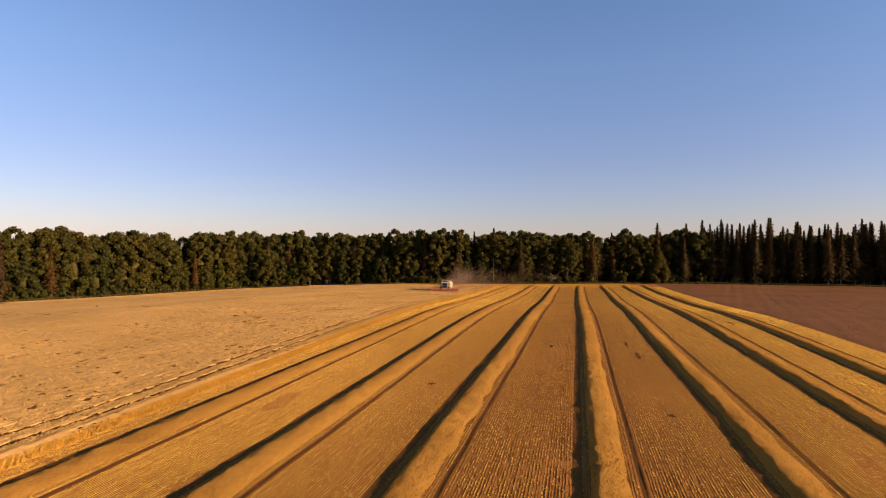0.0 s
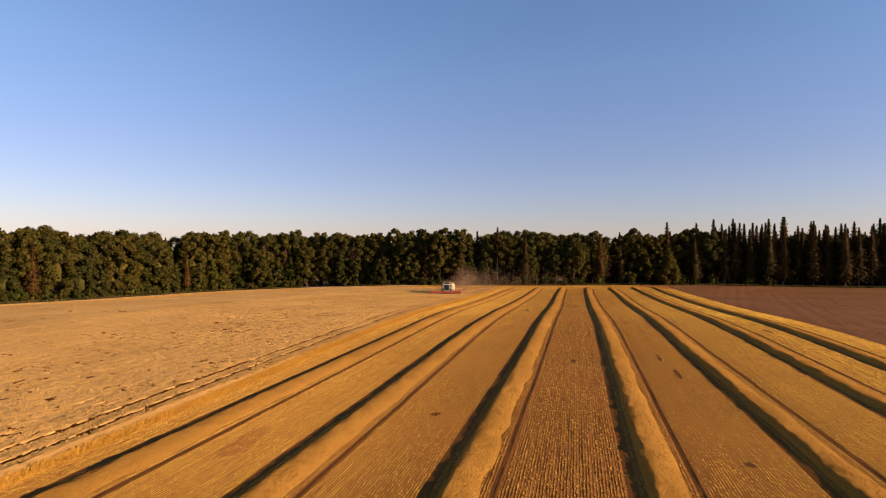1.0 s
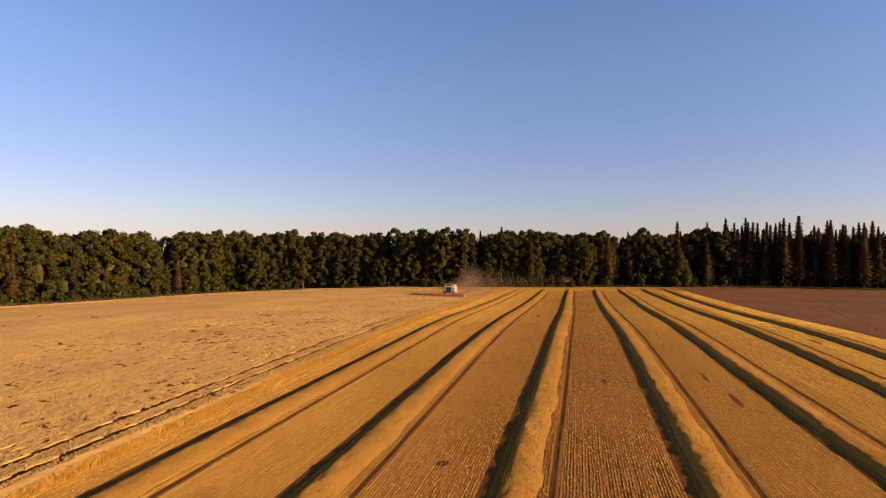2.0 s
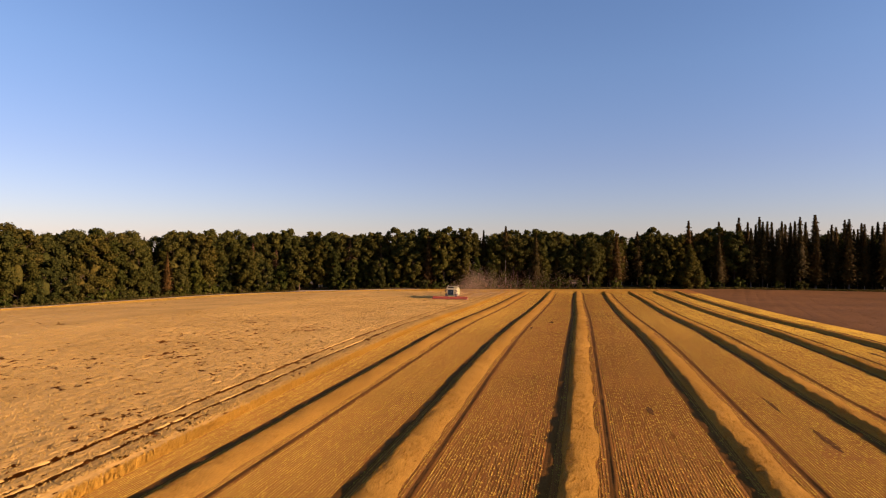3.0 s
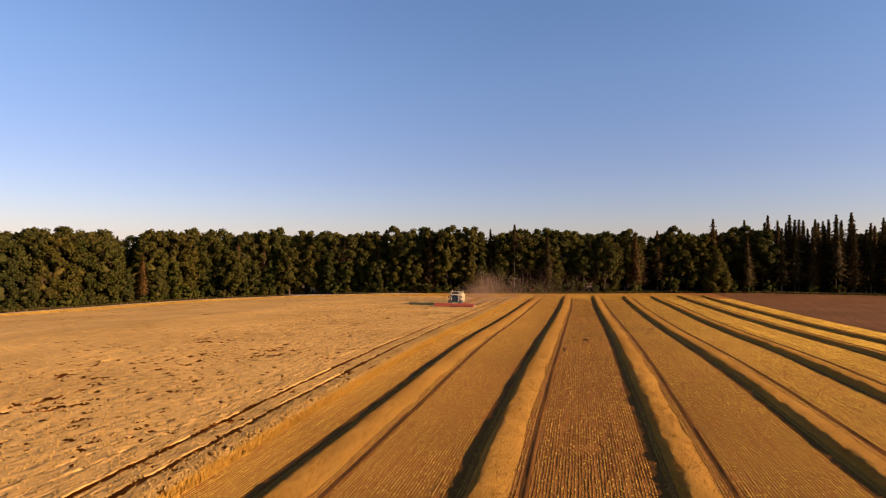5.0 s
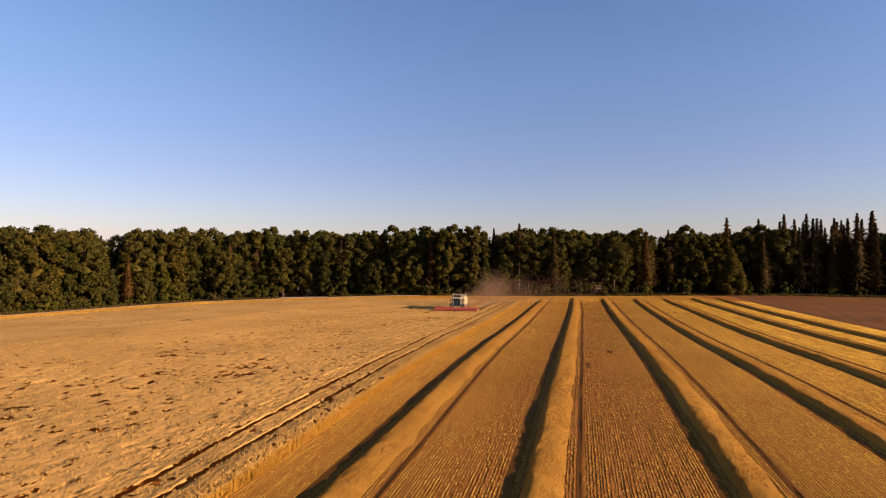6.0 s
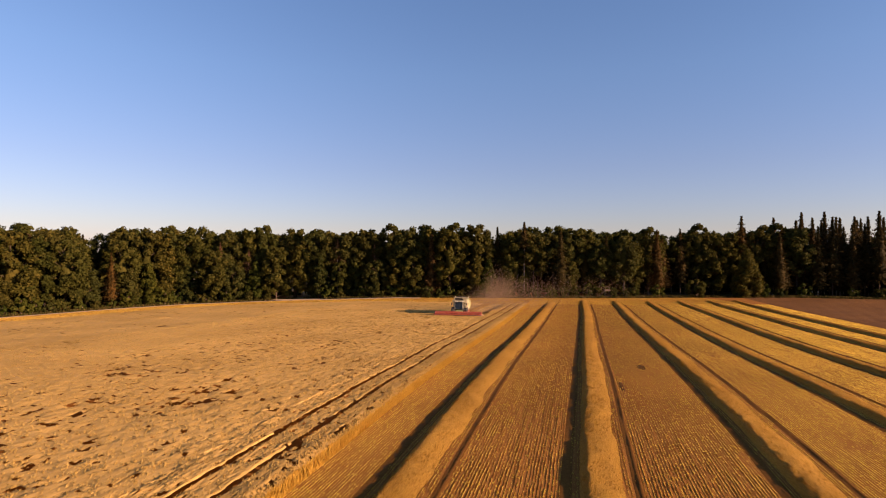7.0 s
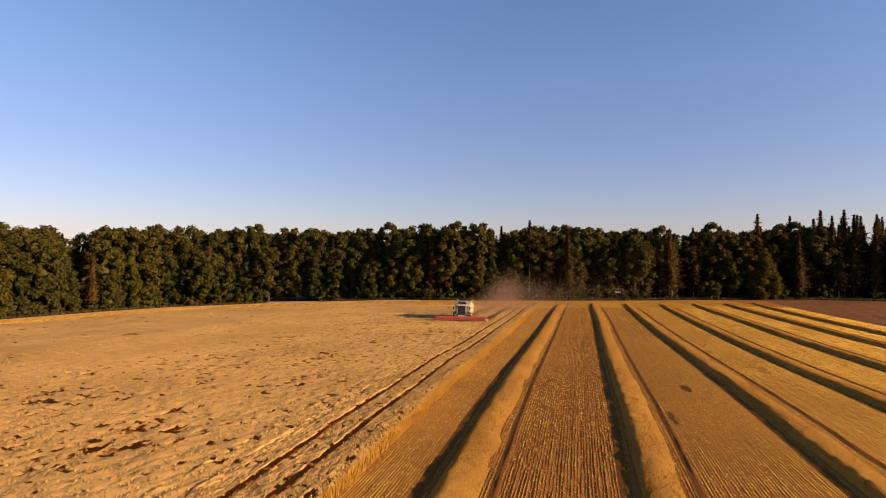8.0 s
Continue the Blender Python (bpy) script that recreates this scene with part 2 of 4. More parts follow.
def edge_dist(x, y):
    """Distance of points to the wood's edge."""
    best = np.full(np.shape(x), 1e9)
    for a, b in zip(EDGE[:-1], EDGE[1:]):
        d = b - a
        k = np.clip(((x - a[0]) * d[0] + (y - a[1]) * d[1]) / (d @ d), 0, 1)
        best = np.minimum(best, np.hypot(x - a[0] - k * d[0], y - a[1] - k * d[1]))
    return best


# ---- ground ----
def axis(fine_lo, fine_hi, step, far):
    core = np.arange(fine_lo, fine_hi + step, step)
    grow = np.geomspace(step, far, 18).cumsum()
    return np.concatenate([(core[0] - grow)[::-1], core, core[-1] + grow])


gx, gyy = axis(-210, 250, 5, 900), axis(-40, 330, 5, 900)
X, Y = np.meshgrid(gx, gyy, indexing="ij")
Z = land(X, Y) - 0.03
ground = new("ground", mesh_of("ground", np.stack([X, Y, Z], -1).reshape(-1, 3), grid_faces(len(gx), len(gyy)), MAT_GROUND, True))
tagged(ground, "dry brown earth and grass under the fields and wood", "ground", kind="structure")

# Stubble soil, the harvested land between crop and tilled field, with its headland.
EAST = 34.0


def sheet(name, xs, ys, lift, mat, keep=None, rough=0.0, seed=3):
    X, Y = np.meshgrid(xs, ys, indexing="ij")
    Z = land(X, Y) + lift + rough * smooth_noise(X, Y, 0.7, seed) + rough * 0.6 * smooth_noise(X, Y, 0.31, seed + 1)
    k = None
    if keep is not None:
        cx, cy = (X[:-1, :-1] + X[1:, 1:]) / 2, (Y[:-1, :-1] + Y[1:, 1:]) / 2
        k = keep(cx, cy)
    return new(name, mesh_of(name, np.stack([X, Y, Z], -1).reshape(-1, 3), grid_faces(len(xs), len(ys), k), mat, True))


sub = sheet("stubble_ground", np.arange(-200, EAST + 0.1, 2), np.arange(-60, 278, 2), 0.0, MAT_SOIL,
            lambda x, y: edge_dist(x, y) > 3.0)
tagged(sub, "golden straw-littered soil between the stubble rows", "field", kind="structure")

# Windrows: crest lines of the straw left by the harvester, one for every pass.
WINDROWS = [(-26.1, 0.31), (-17.1, 0.32), (-8.0, 0.32), (1.1, 0.31), (10.2, 0.33), (19.5, 0.33), (27.2, 0.34)]
WEST_CUT = -30.0


def wander(y, k):
    """Sideways drift of pass k of the harvester along its length."""
    return 0.22 * np.sin(y / 31 + k * 1.9) + 0.06 * np.sin(y / 11.5 + k * 4.1) + 0.05 * smooth_noise(y, y * 0 + k * 50, 4, 8)


def tufts(name, x, y, z, size, tall, mat, lean=(0.0, 0.0)):
    """Small crossed blades standing at the given places."""
    n = len(x)
    a = rng.random(n) * math.pi
    V = np.zeros((n, 6, 3))
    for k in range(2):
        ca, sa_ = np.cos(a + k * 1.57) * size, np.sin(a + k * 1.57) * size
        V[:, 3 * k] = np.stack([x - ca, y - sa_, z], -1)
        V[:, 3 * k + 1] = np.stack([x + ca, y + sa_, z], -1)
        V[:, 3 * k + 2] = np.stack([x + lean[0] + (rng.random(n) - 0.5) * size, y + lean[1] + (rng.random(n) - 0.5) * size, z + tall], -1)
    f = np.arange(n * 6).reshape(-1, 3)
    return mesh_of(name, V.reshape(-1, 3), f, mat)


# Stubble rows: one low jagged ridge for each drill row.
def stubble_rows():
    PITCH = 0.155
    rows = np.arange(WEST_CUT - 1.6, EAST - 0.3, PITCH)
    ys = np.concatenate([np.arange(-30, 18, 1.5), np.arange(18, 95, 0.42), np.arange(95, 150, 0.8), np.arange(150, 240, 1.6)])
    V, Fc, base = [], [], 0
    ruts = np.array([x - 1.15 for x, _ in WINDROWS] + [x + 2.05 for x, _ in WINDROWS])
    rk = list(range(len(WINDROWS))) * 2
    n = len(ys)
    for i, x in enumerate(rows):
        drift = 0.05 * np.sin(ys / 40) + 0.025 * smooth_noise(ys, ys * 0 + i * 9.7, 3, 4)
        hgt = 0.009 + 0.018 * rng.random(n) ** 1.5 + 0.006 * smooth_noise(ys, ys * 0 + i * 3.3, 2.5, 5) + 0.008 * rng.random()
        xx = x + drift
        for rx, k in zip(ruts, rk):
            c = rx + wander(ys, k)
            hgt = np.where(np.abs(xx - c) < 0.19, -0.03, hgt)
        hgt *= np.where(smooth_noise(xx, ys, 3.1, 17) > 0.83, 0.35, 1)
        g = land(xx, ys)
        jit = 0.03 * (rng.random(n) - 0.5)
        rowv = np.stack([np.stack([xx, ys, g - 0.01], -1), np.stack([xx + jit, ys, g + hgt], -1)], 0)
        V.append(rowv.reshape(-1, 3))
        j = np.arange(n - 1)
        Fc.append(np.stack([base + j, base + j + 1, base + n + j + 1, base + n + j], -1))
        base += 2 * n
    ob = new("stubble", mesh_of("stubble", np.concatenate(V), np.concatenate(Fc), MAT_STUBBLE))
    tagged(ob, "rows of short golden cereal stubble on harvested field", "stubble", kind="stuff")
    m = 150000
    x = rows[(rng.random(m) * len(rows)).astype(int)] + rng.normal(0, 0.022, m)
    y = -20 + 260 * rng.random(m)
    x += 0.05 * np.sin(y / 40)
    ok = np.ones(m, dtype=bool)
    for rx, k in zip(ruts, rk):
        ok &= np.abs(x - rx - wander(y, k)) > 0.2
    x, y = x[ok], y[ok]
    st = new("stubble_stems", tufts("stubble_stems", x, y, land(x, y) - 0.01, 0.05 + 0.03 * rng.random(len(x)), 0.035 + 0.045 * rng.random(len(x)), MAT_STUBBLE))
    st.parent = ob


stubble_rows()


def windrow(cx, hh, k, y0, y1):
    ys = np.arange(y0, y1, 0.36)
    prof = np.linspace(-1, 1, 11)
    Y, P = np.meshgrid(ys, prof, indexing="ij")
    half = 1 + 0.12 * smooth_noise(Y, Y * 0 + 31 * k, 2.3, 21)
    side = np.where(P < 0, 0.50, 1.5) * half
    X = cx + wander(Y, k) + P * side + 0.05 * (rng.random(P.shape) - 0.5)
    shape = (1 - np.abs(P) ** 1.7) ** 0.85
    Hh = hh * shape * (1 + 0.2 * smooth_noise(Y, P * 2 + 9 * k, 1.1, 22)) + 0.08 * shape * (rng.random(P.shape) - 0.4) + 0.05 * shape * smooth_noise(Y * 1.0, P * 1.5 + 5 * k, 0.5, 23)
    Z = land(X, Y) + Hh - 0.02
    me = mesh_of("straw_windrow", np.stack([X, Y, Z], -1).reshape(-1, 3), grid_faces(len(ys), len(prof)), MAT_WINDROW)
    ob = new("straw_windrow", me)
    tagged(ob, "long heaped windrow of loose golden straw on stubble", "straw windrow", "straw windrows")
    n = int((y1 - y0) * 60)
    yy = y0 + (y1 - y0) * rng.random(n)
    p = rng.normal(0.12, 0.6, n).clip(-1.35, 1.55)
    xx = cx + wander(yy, k) + p * np.where(p < 0, 0.50, 1.5)
    zz = land(xx, yy) + hh * np.maximum(0, 1 - np.abs(p) ** 1.7) ** 0.85 - 0.025
    st = new("loose_straw", tufts("loose_straw", xx, yy, zz, 0.022, 0.04 + 0.07 * rng.random(n), MAT_WINDROW, (0.07, 0.12)))
    st.parent = ob
    return ob


for k, (cx, hh) in enumerate(WINDROWS):
    windrow(cx, hh, k, -30.0, 226.0 if k == 0 else 237.0 + max(0.0, cx) * 0.5)

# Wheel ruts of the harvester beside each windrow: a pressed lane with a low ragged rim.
# The dark colour of the lane includes the shadow line along its rim.
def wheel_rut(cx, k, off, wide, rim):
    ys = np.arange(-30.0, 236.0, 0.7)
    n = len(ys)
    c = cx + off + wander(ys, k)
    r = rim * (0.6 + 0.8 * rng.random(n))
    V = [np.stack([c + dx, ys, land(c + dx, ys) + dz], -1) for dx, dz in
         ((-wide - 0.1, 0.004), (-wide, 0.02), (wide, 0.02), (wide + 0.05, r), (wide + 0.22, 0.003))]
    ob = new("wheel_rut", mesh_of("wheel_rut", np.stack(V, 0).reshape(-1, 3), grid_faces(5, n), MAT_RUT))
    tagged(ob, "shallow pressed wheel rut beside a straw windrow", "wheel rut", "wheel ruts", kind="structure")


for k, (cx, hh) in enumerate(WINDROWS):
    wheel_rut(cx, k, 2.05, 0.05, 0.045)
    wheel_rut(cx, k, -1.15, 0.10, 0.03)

# Small dark bare or scorched places in the stubble.
def bare_place(x, y, rx, ry):
    a = np.linspace(0, 2 * math.pi, 18, endpoint=False)
    r = 0.7 + 0.3 * rng.random(18)
    V = np.column_stack([np.concatenate([[x], x + rx * r * np.cos(a)]), np.concatenate([[y], y + ry * r * np.sin(a)])])
    z = land(V[:, 0], V[:, 1]) + 0.012
    z[0] += 0.03
    f = np.array([[0, 1 + i, 1 + (i + 1) % 18] for i in range(18)])
    ob = new("earth_heap", mesh_of("earth_heap", np.column_stack([V, z]), f, MAT_BARE))
    tagged(ob, "small dark heap of earth among the stubble", "earth heap", "earth heaps")


for p in ((-12.0, 122.5, 0.45, 2.0), (6.6, 65.0, 0.25, 2.6), (-12.0, 47.0, 0.4, 0.5), (6.5, 42.0, 0.3, 0.5), (6.0, 72.5, 0.2, 2.5), (-2.8, 68.8, 0.25, 1.2), (-14.5, 112.0, 0.2, 2.2), (24, 98, 0.3, 3.0)):
    bare_place(*p)

# ---- standing wheat ----
CUT_X0, CUT_X1, CUT_Y = -46.6, -36.9, 177.2        # strip already cut behind the harvester
TRAM = 1.78
PATCHES = [(-45.6, 103.4, 1.5), (-47.1, 98.1, 1.6), (-36.9, 99.6, 0.7), (-48.3, 129.2, 1.9), (-43.2, 125.5, 1.4), (-38.6, 98.4, 0.7),
           (-61.8, 119.5, 1.6), (-79.3, 134.3, 1.6), (-45.1, 80.6, 1.3), (-41.9, 81.5, 1.2), (-39.4, 68.5, 1.2), (-44.8, 100.5, 1.0),
           (-39.7, 42.1, 1.0), (-38.3, 36.2, 0.9), (-45.2, 44.5, 1.0), (-40.4, 56.4, 0.7), (-45.8, 127.4, 1.1), (-47.6, 169.0, 1.6), (-45.9, 167.3, 1.3),
           (-71, 160.7, 1.4), (-69.7, 164.3, 1.5), (-66.8, 177, 1.6), (-89.9, 144.3, 1.5), (-65.4, 131.6, 1.2), (-62.9, 134.7, 1.4),
           (-58.8, 141, 1.5), (-63.7, 120.9, 1.4), (-56.6, 206, 2.0), (-48.8, 193.4, 1.5)]


def west_edge(y):
    """Edge of the standing wheat, along the harvester's last pass."""
    return np.interp(y, (20, 30, 58, 70, 100, 140, 240), (-28.8, -29.1, -29.8, -30.3, -30.5, -31.0, -31.4))


def tram_left(y):
    return np.interp(y, (25, 36, 55, 75, 98, 115, 130, 160, 250), (-32.7, -32.4, -33.5, -33.9, -34.3, -34.4, -34.9, -35.0, -34.8))


def wheat_top(x, y):
    """Height of the wheat's top above the ground, and how far it is trodden or lodged."""
    fine = smooth_noise(x, y, 0.42, 33)
    t = 0.55 + 0.05 * smooth_noise(x, y, 5.0, 31) + 0.03 * smooth_noise(x, y, 0.9, 32) + 0.03 * fine
    hole = smooth_noise(x, y, 0.62, 34) + 0.35 * fine
    low = np.zeros(np.shape(x))
    for px_, py_, r in PATCHES:
        d = np.hypot((x - px_) / (r * 1.25), (y - py_) / (r * 0.95)) + 0.3 * smooth_noise(x, y, 1.4, 37)
        low = np.maximum(low, np.clip((1.2 * hole - 1.5 * d - 0.1) * 6, 0, 1))
    band = np.exp(-((x + 46 + 0.10 * (y - 80)) / 14) ** 2) * np.exp(-((y - 75) / 60) ** 2)
    spot = hole + 0.45 * smooth_noise(x, y, 7, 36) + 0.30 * band
    low = np.maximum(low, np.clip((spot - 0.93) * 6, 0, 0.9))
    pock = smooth_noise(x, y, 0.36, 51) + 0.25 * smooth_noise(x, y, 2.6, 52)     # thin places between the tillers
    low = np.maximum(low, np.clip((pock - 0.72) * 8, 0, 0.9) * (x > -64))
    tl = tram_left(y) + 0.06 * np.sin(y / 7)
    for c in (tl, tl + TRAM):
        low = np.maximum(low, np.clip((0.22 - np.abs(x - c)) / 0.06, 0, 1))
    # the strip behind the harvester is cut down to stubble
    cut = np.clip((y - CUT_Y) / 1.0, 0, 1) * np.clip((CUT_X1 - x) / 0.15, 0, 1) * np.clip((x - CUT_X0) / 4.0, 0, 1)
    return t * (1 - 0.12 * low) * (1 - 0.8 * cut), np.maximum(low, cut)


def in_wheat(x, y):
    return (x < west_edge(y)) & (edge_dist(x, y) > 29.0) & (y < 240)


def wheat():
    near = np.concatenate([[WEST_CUT, WEST_CUT - 0.1], np.arange(WEST_CUT - 0.2, -35.6, -0.07), np.arange(-35.6, -40, -0.2)])
    mid = np.concatenate([np.arange(-40, -62, -0.22), np.arange(-62, -80, -0.4)])
    far = np.arange(-80, -172, -0.5)
    xs = np.concatenate([near, mid, far, [CUT_X1, CUT_X1 - 0.15]])
    xs = np.unique(np.round(xs, 3))
    ys = np.concatenate([np.arange(-30, 20, 1.0), np.arange(20, 140, 0.27), np.arange(140, 250, 0.8)])
    ys = np.unique(np.round(ys, 3))
    X, Y = np.meshgrid(xs, ys, indexing="ij")
    cx, cy = (X[:-1, :-1] + X[1:, 1:]) / 2, (Y[:-1, :-1] + Y[1:, 1:]) / 2
    keep = (cx < WEST_CUT) & in_wheat(cx - 2, cy)
    X = X + (west_edge(Y) - WEST_CUT) * np.clip((X + 45) / 12, 0, 1)
    cx = (X[:-1, :-1] + X[1:, 1:]) / 2
    inner = np.zeros(X.shape, dtype=bool)
    inner[1:-1, 1:-1] = keep[:-1, :-1] & keep[1:, :-1] & keep[:-1, 1:] & keep[1:, 1:]
    top, _ = wheat_top(X, Y)
    top = np.where(inner, (top + np.where(X > -35.5, 0.06, np.where(X > -80, 0.095, 0.17)) * (rng.random(X.shape) - 0.5)) * (0.55 + 0.45 * np.clip((west_edge(Y) - X) / 0.7, 0, 1)), 0.0)
    _, gap = wheat_top(cx, cy)
    keep &= ~((gap > 0.45) & ~((cx > CUT_X0 - 1) & (cx < CUT_X1 + 0.1) & (cy > CUT_Y - 2)))
    Xj = X + np.where(inner, np.where(X > -35.5, 0.02, 0.08) * (rng.random(X.shape) - 0.5), 0)
    Z = land(X, Y) + top
    ob = new("wheat", mesh_of("wheat", np.stack([Xj, Y, Z], -1).reshape(-1, 3), grid_faces(len(xs), len(ys), keep), MAT_WHEAT))
    tagged(ob, "ripe standing wheat with tramlines and lodged patches", "wheat crop", kind="stuff")
    n = 150000
    x = WEST_CUT - 0.1 - 50 * rng.random(n) ** 1.3
    y = 20 + 165 * rng.random(n) ** 1.2
    top, low = wheat_top(x, y)
    ok = in_wheat(x, y) & (low < 0.3)
    x, y, top = x[ok], y[ok], top[ok]
    ears = new("wheat_ears", tufts("wheat_ears", x, y, land(x, y) + top - 0.06, 0.035 + 0.04 * rng.random(len(x)), 0.08 + 0.08 * rng.random(len(x)), MAT_TUFT, (-0.02, 0.02)))
    ears.parent = ob
    n = 210000
    x, y = -30.6 - 150 * rng.random(n) ** 0.9, 30 + 216 * rng.random(n)
    top, low = wheat_top(x, y)
    ok = in_wheat(x, y) & (low < 0.3) & ((x < -60) | (y > 140))
    x, y, top = x[ok], y[ok], top[ok]
    far_ears = new("far_wheat_ears", tufts("far_wheat_ears", x, y, land(x, y) + top - 0.06, 0.06, 0.09, MAT_TUFT))
    far_ears.parent = ob
    # ragged stalks along the cut face
    n = 26000
    y = -28 + 262 * rng.random(n)
    spill = rng.random(n) ** 1.6
    x = west_edge(y) - 0.1 + 0.34 * spill
    st = new("cut_face_stalks", tufts("cut_face_stalks", x, y, land(x, y), 0.045, (0.50 + 0.13 * rng.random(n)) * (1 - 0.6 * spill), MAT_STALK, (0.05, 0.0)))
    st.parent = ob


wheat()

# Windrow and stubble behind the harvester.
windrow(-42.0, 0.4, 9, CUT_Y + 9, 214.0)

# Cut headland between the fields and the wood.
def headland():
    n = 45000
    s = RUN[2] + (RUN[11] - RUN[2]) * rng.random(n)
    o = -30 + 26.5 * rng.random(n)
    x, y = edge_at(s, o)
    d = edge_dist(x, y)
    ok = (d > 3.5) & ((d < 29) | (y > 240)) & (x < EAST) & ~((d > 3.4) & (d < 7.4) & (x < -70))
    x, y = x[ok], y[ok]
    me = tufts("headland_stubble", x, y, land(x, y) - 0.02, 0.16, 0.10 + 0.06 * rng.random(len(x)), MAT_HEADLAND)
    tagged(new("headland_stubble", me), "golden stubble of the cut headland along the wood", "stubble", kind="stuff")


headland()

# ---- tilled field ----
def tilled():
    xs, ys = np.concatenate([np.arange(EAST, 100, 1.0), np.arange(100, 260, 2.5)]), np.arange(-40, 274, 1.2)
    X, Y = np.meshgrid(xs, ys, indexing="ij")
    row = np.sin((X * 0.97 - 0.24 * Y) * 2 * math.pi / 3.4) + 0.6 * smooth_noise(X, Y, 5, 41)
    Z = land(X, Y) + 0.05 + 0.035 * row + 0.04 * smooth_noise(X, Y, 1.6, 42) + 0.025 * (rng.random(X.shape) - 0.5)
    Z[0, :] = land(X[0], Y[0]) - 0.02
    ob = new("tilled_field", mesh_of("tilled_field", np.stack([X, Y, Z], -1).reshape(-1, 3), grid_faces(len(xs), len(ys)), MAT_PLOUGH))
    tagged(ob, "bare brown tilled field beside the stubble", "field", kind="structure")
    n = 9000
    x = EAST + 0.5 + 110 * rng.random(n) ** 1.4
    y = 55 + 215 * rng.random(n)
    cl = new("soil_clods", tufts("soil_clods", x, y, land(x, y) + 0.03, 0.10, 0.07, MAT_CLOD))
    tagged(cl, "scattered clods and straw on tilled soil", "soil clods", kind="stuff")


tilled()

# ---- field track and verge ----
def track():
    s = np.arange(RUN[2], RUN[8] - 15, 2.0)
    offs = np.array([-7.2, -6.6, -5.2, -4.2, -3.6])
    V = []
    for o in offs:
        x, y = edge_at(s, o)
        V.append(np.stack([x, y, land(x, y) + 0.05 + 0.03 * (abs(o + 5.4) < 1.4)], -1))
    V = np.stack(V, 0).reshape(-1, 3)
    ob = new("field_track", mesh_of("field_track", V, grid_faces(len(offs), len(s)), MAT_TRACK, True))
    tagged(ob, "pale gravel farm track along the wood", "track", kind="structure")
    # the turning place where the track enters the wood
    a = np.linspace(0, 2 * math.pi, 28, endpoint=False)
    cx, cy = edge_at(RUN[6] + 3, -2.0)
    r = 5.0 + 0.8 * np.sin(a * 3)
    ring = np.stack([cx + 1.9 * r * np.cos(a), cy + 0.75 * r * np.sin(a)], -1)
    V = np.concatenate([[[cx, cy]], ring])
    V = np.column_stack([V, land(V[:, 0], V[:, 1]) + 0.10])
    f = np.array([[0, 1 + i, 1 + (i + 1) % 28] for i in range(28)])
    t2 = new("track_bay", mesh_of("track_bay", V, f, MAT_TRACK))
    tagged(t2, "pale gravel bay where the farm track meets the wood", "track", kind="structure")


track()


def verge():
    n = 22000
    s = RUN[2] - 20 + (RUN[-1] - RUN[2] + 20) * rng.random(n)
    o = -3.2 + 6.5 * rng.random(n)
    x, y = edge_at(s, o)
    ok = np.hypot((x + 109) / 10, (y - 234) / 4.5) > 1
    x, y = x[ok], y[ok]
    me = tufts("verge_grass", x, y, land(x, y) - 0.05, 0.3, 0.35 + 0.5 * rng.random(len(x)), MAT_GRASS)
    tagged(new("verge_grass", me), "uneven dry grass and weeds along the wood", "grass", kind="stuff")


verge()

# ---- trees ----
def leaf_tris(P, N, size):
    """Ragged three-cornered leaf sprays at P, facing about N."""
    n = len(P)
    N = N + rng.normal(0, 0.8, (n, 3))
    N /= np.linalg.norm(N, axis=1)[:, None]
    U = np.cross(N, rng.normal(0, 1, (n, 3)))
    U /= np.linalg.norm(U, axis=1)[:, None] + 1e-9
    W = np.cross(N, U)
    s = (size * (0.6 + 0.8 * rng.random(n)))[:, None]
    V = np.stack([P - U * s - W * s * 0.4, P + U * s - W * s * 0.5, P + W * s * 0.9 + U * s * 0.2], 1).reshape(-1, 3)
    return V, np.arange(n * 3).reshape(-1, 3)


def leaf_quads(P, N, size):
    """Small leaf-clump faces at P, facing about N."""
    n = len(P)
    N = N + rng.normal(0, 0.45, (n, 3))
    N /= np.linalg.norm(N, axis=1)[:, None]
    up = rng.normal(0, 1, (n, 3))
    U = np.cross(N, up)
    U /= np.linalg.norm(U, axis=1)[:, None] + 1e-9
    W = np.cross(N, U)
    s = (size * (0.6 + 0.8 * rng.random(n)))[:, None]
    V = np.stack([P - U * s, P - W * s * 0.55, P + U * s, P + W * s * 0.55], 1).reshape(-1, 3)
    return V, np.arange(n * 4).reshape(-1, 4)


def branch_mesh(name, sticks, mat):
    bm = bmesh.new()
    for a, b, r1, r2 in sticks:
        rod(bm, a, b, r1, 5, r2)
    me = bpy.data.meshes.new(name)
    bm.to_mesh(me)
    bm.free()
    me.materials.append(mat)
    return me


def plant(name, label, category, group, crown_me, trunk_me):
    e = new(name)
    tagged(e, label, category, group)
    for nm, me in (("trunk", trunk_me), ("crown", crown_me)):
        o = new(nm, me)
        o.parent = e
    return e


BALL = bmesh.new()
bmesh.ops.create_icosphere(BALL, subdivisions=1, radius=1.0)
BALL_V = np.array([v.co[:] for v in BALL.verts])
BALL_F = np.array([[v.index for v in f.verts] for f in BALL.faces])
BALL.free()


def as_tris(f):
    return np.concatenate([f[:, (0, 1, 2)], f[:, (0, 2, 3)]])


def clump(c, r):
    """A dense, uneven clump of foliage round c, as a knobbly closed shell."""
    k = 0.68 + 0.34 * rng.random(len(BALL_V))
    k *= 1 + 0.10 * np.sin(BALL_V @ rng.normal(0, 4, 3) + 6 * rng.random())
    return np.asarray(c) + BALL_V * k[:, None] * np.asarray(r)


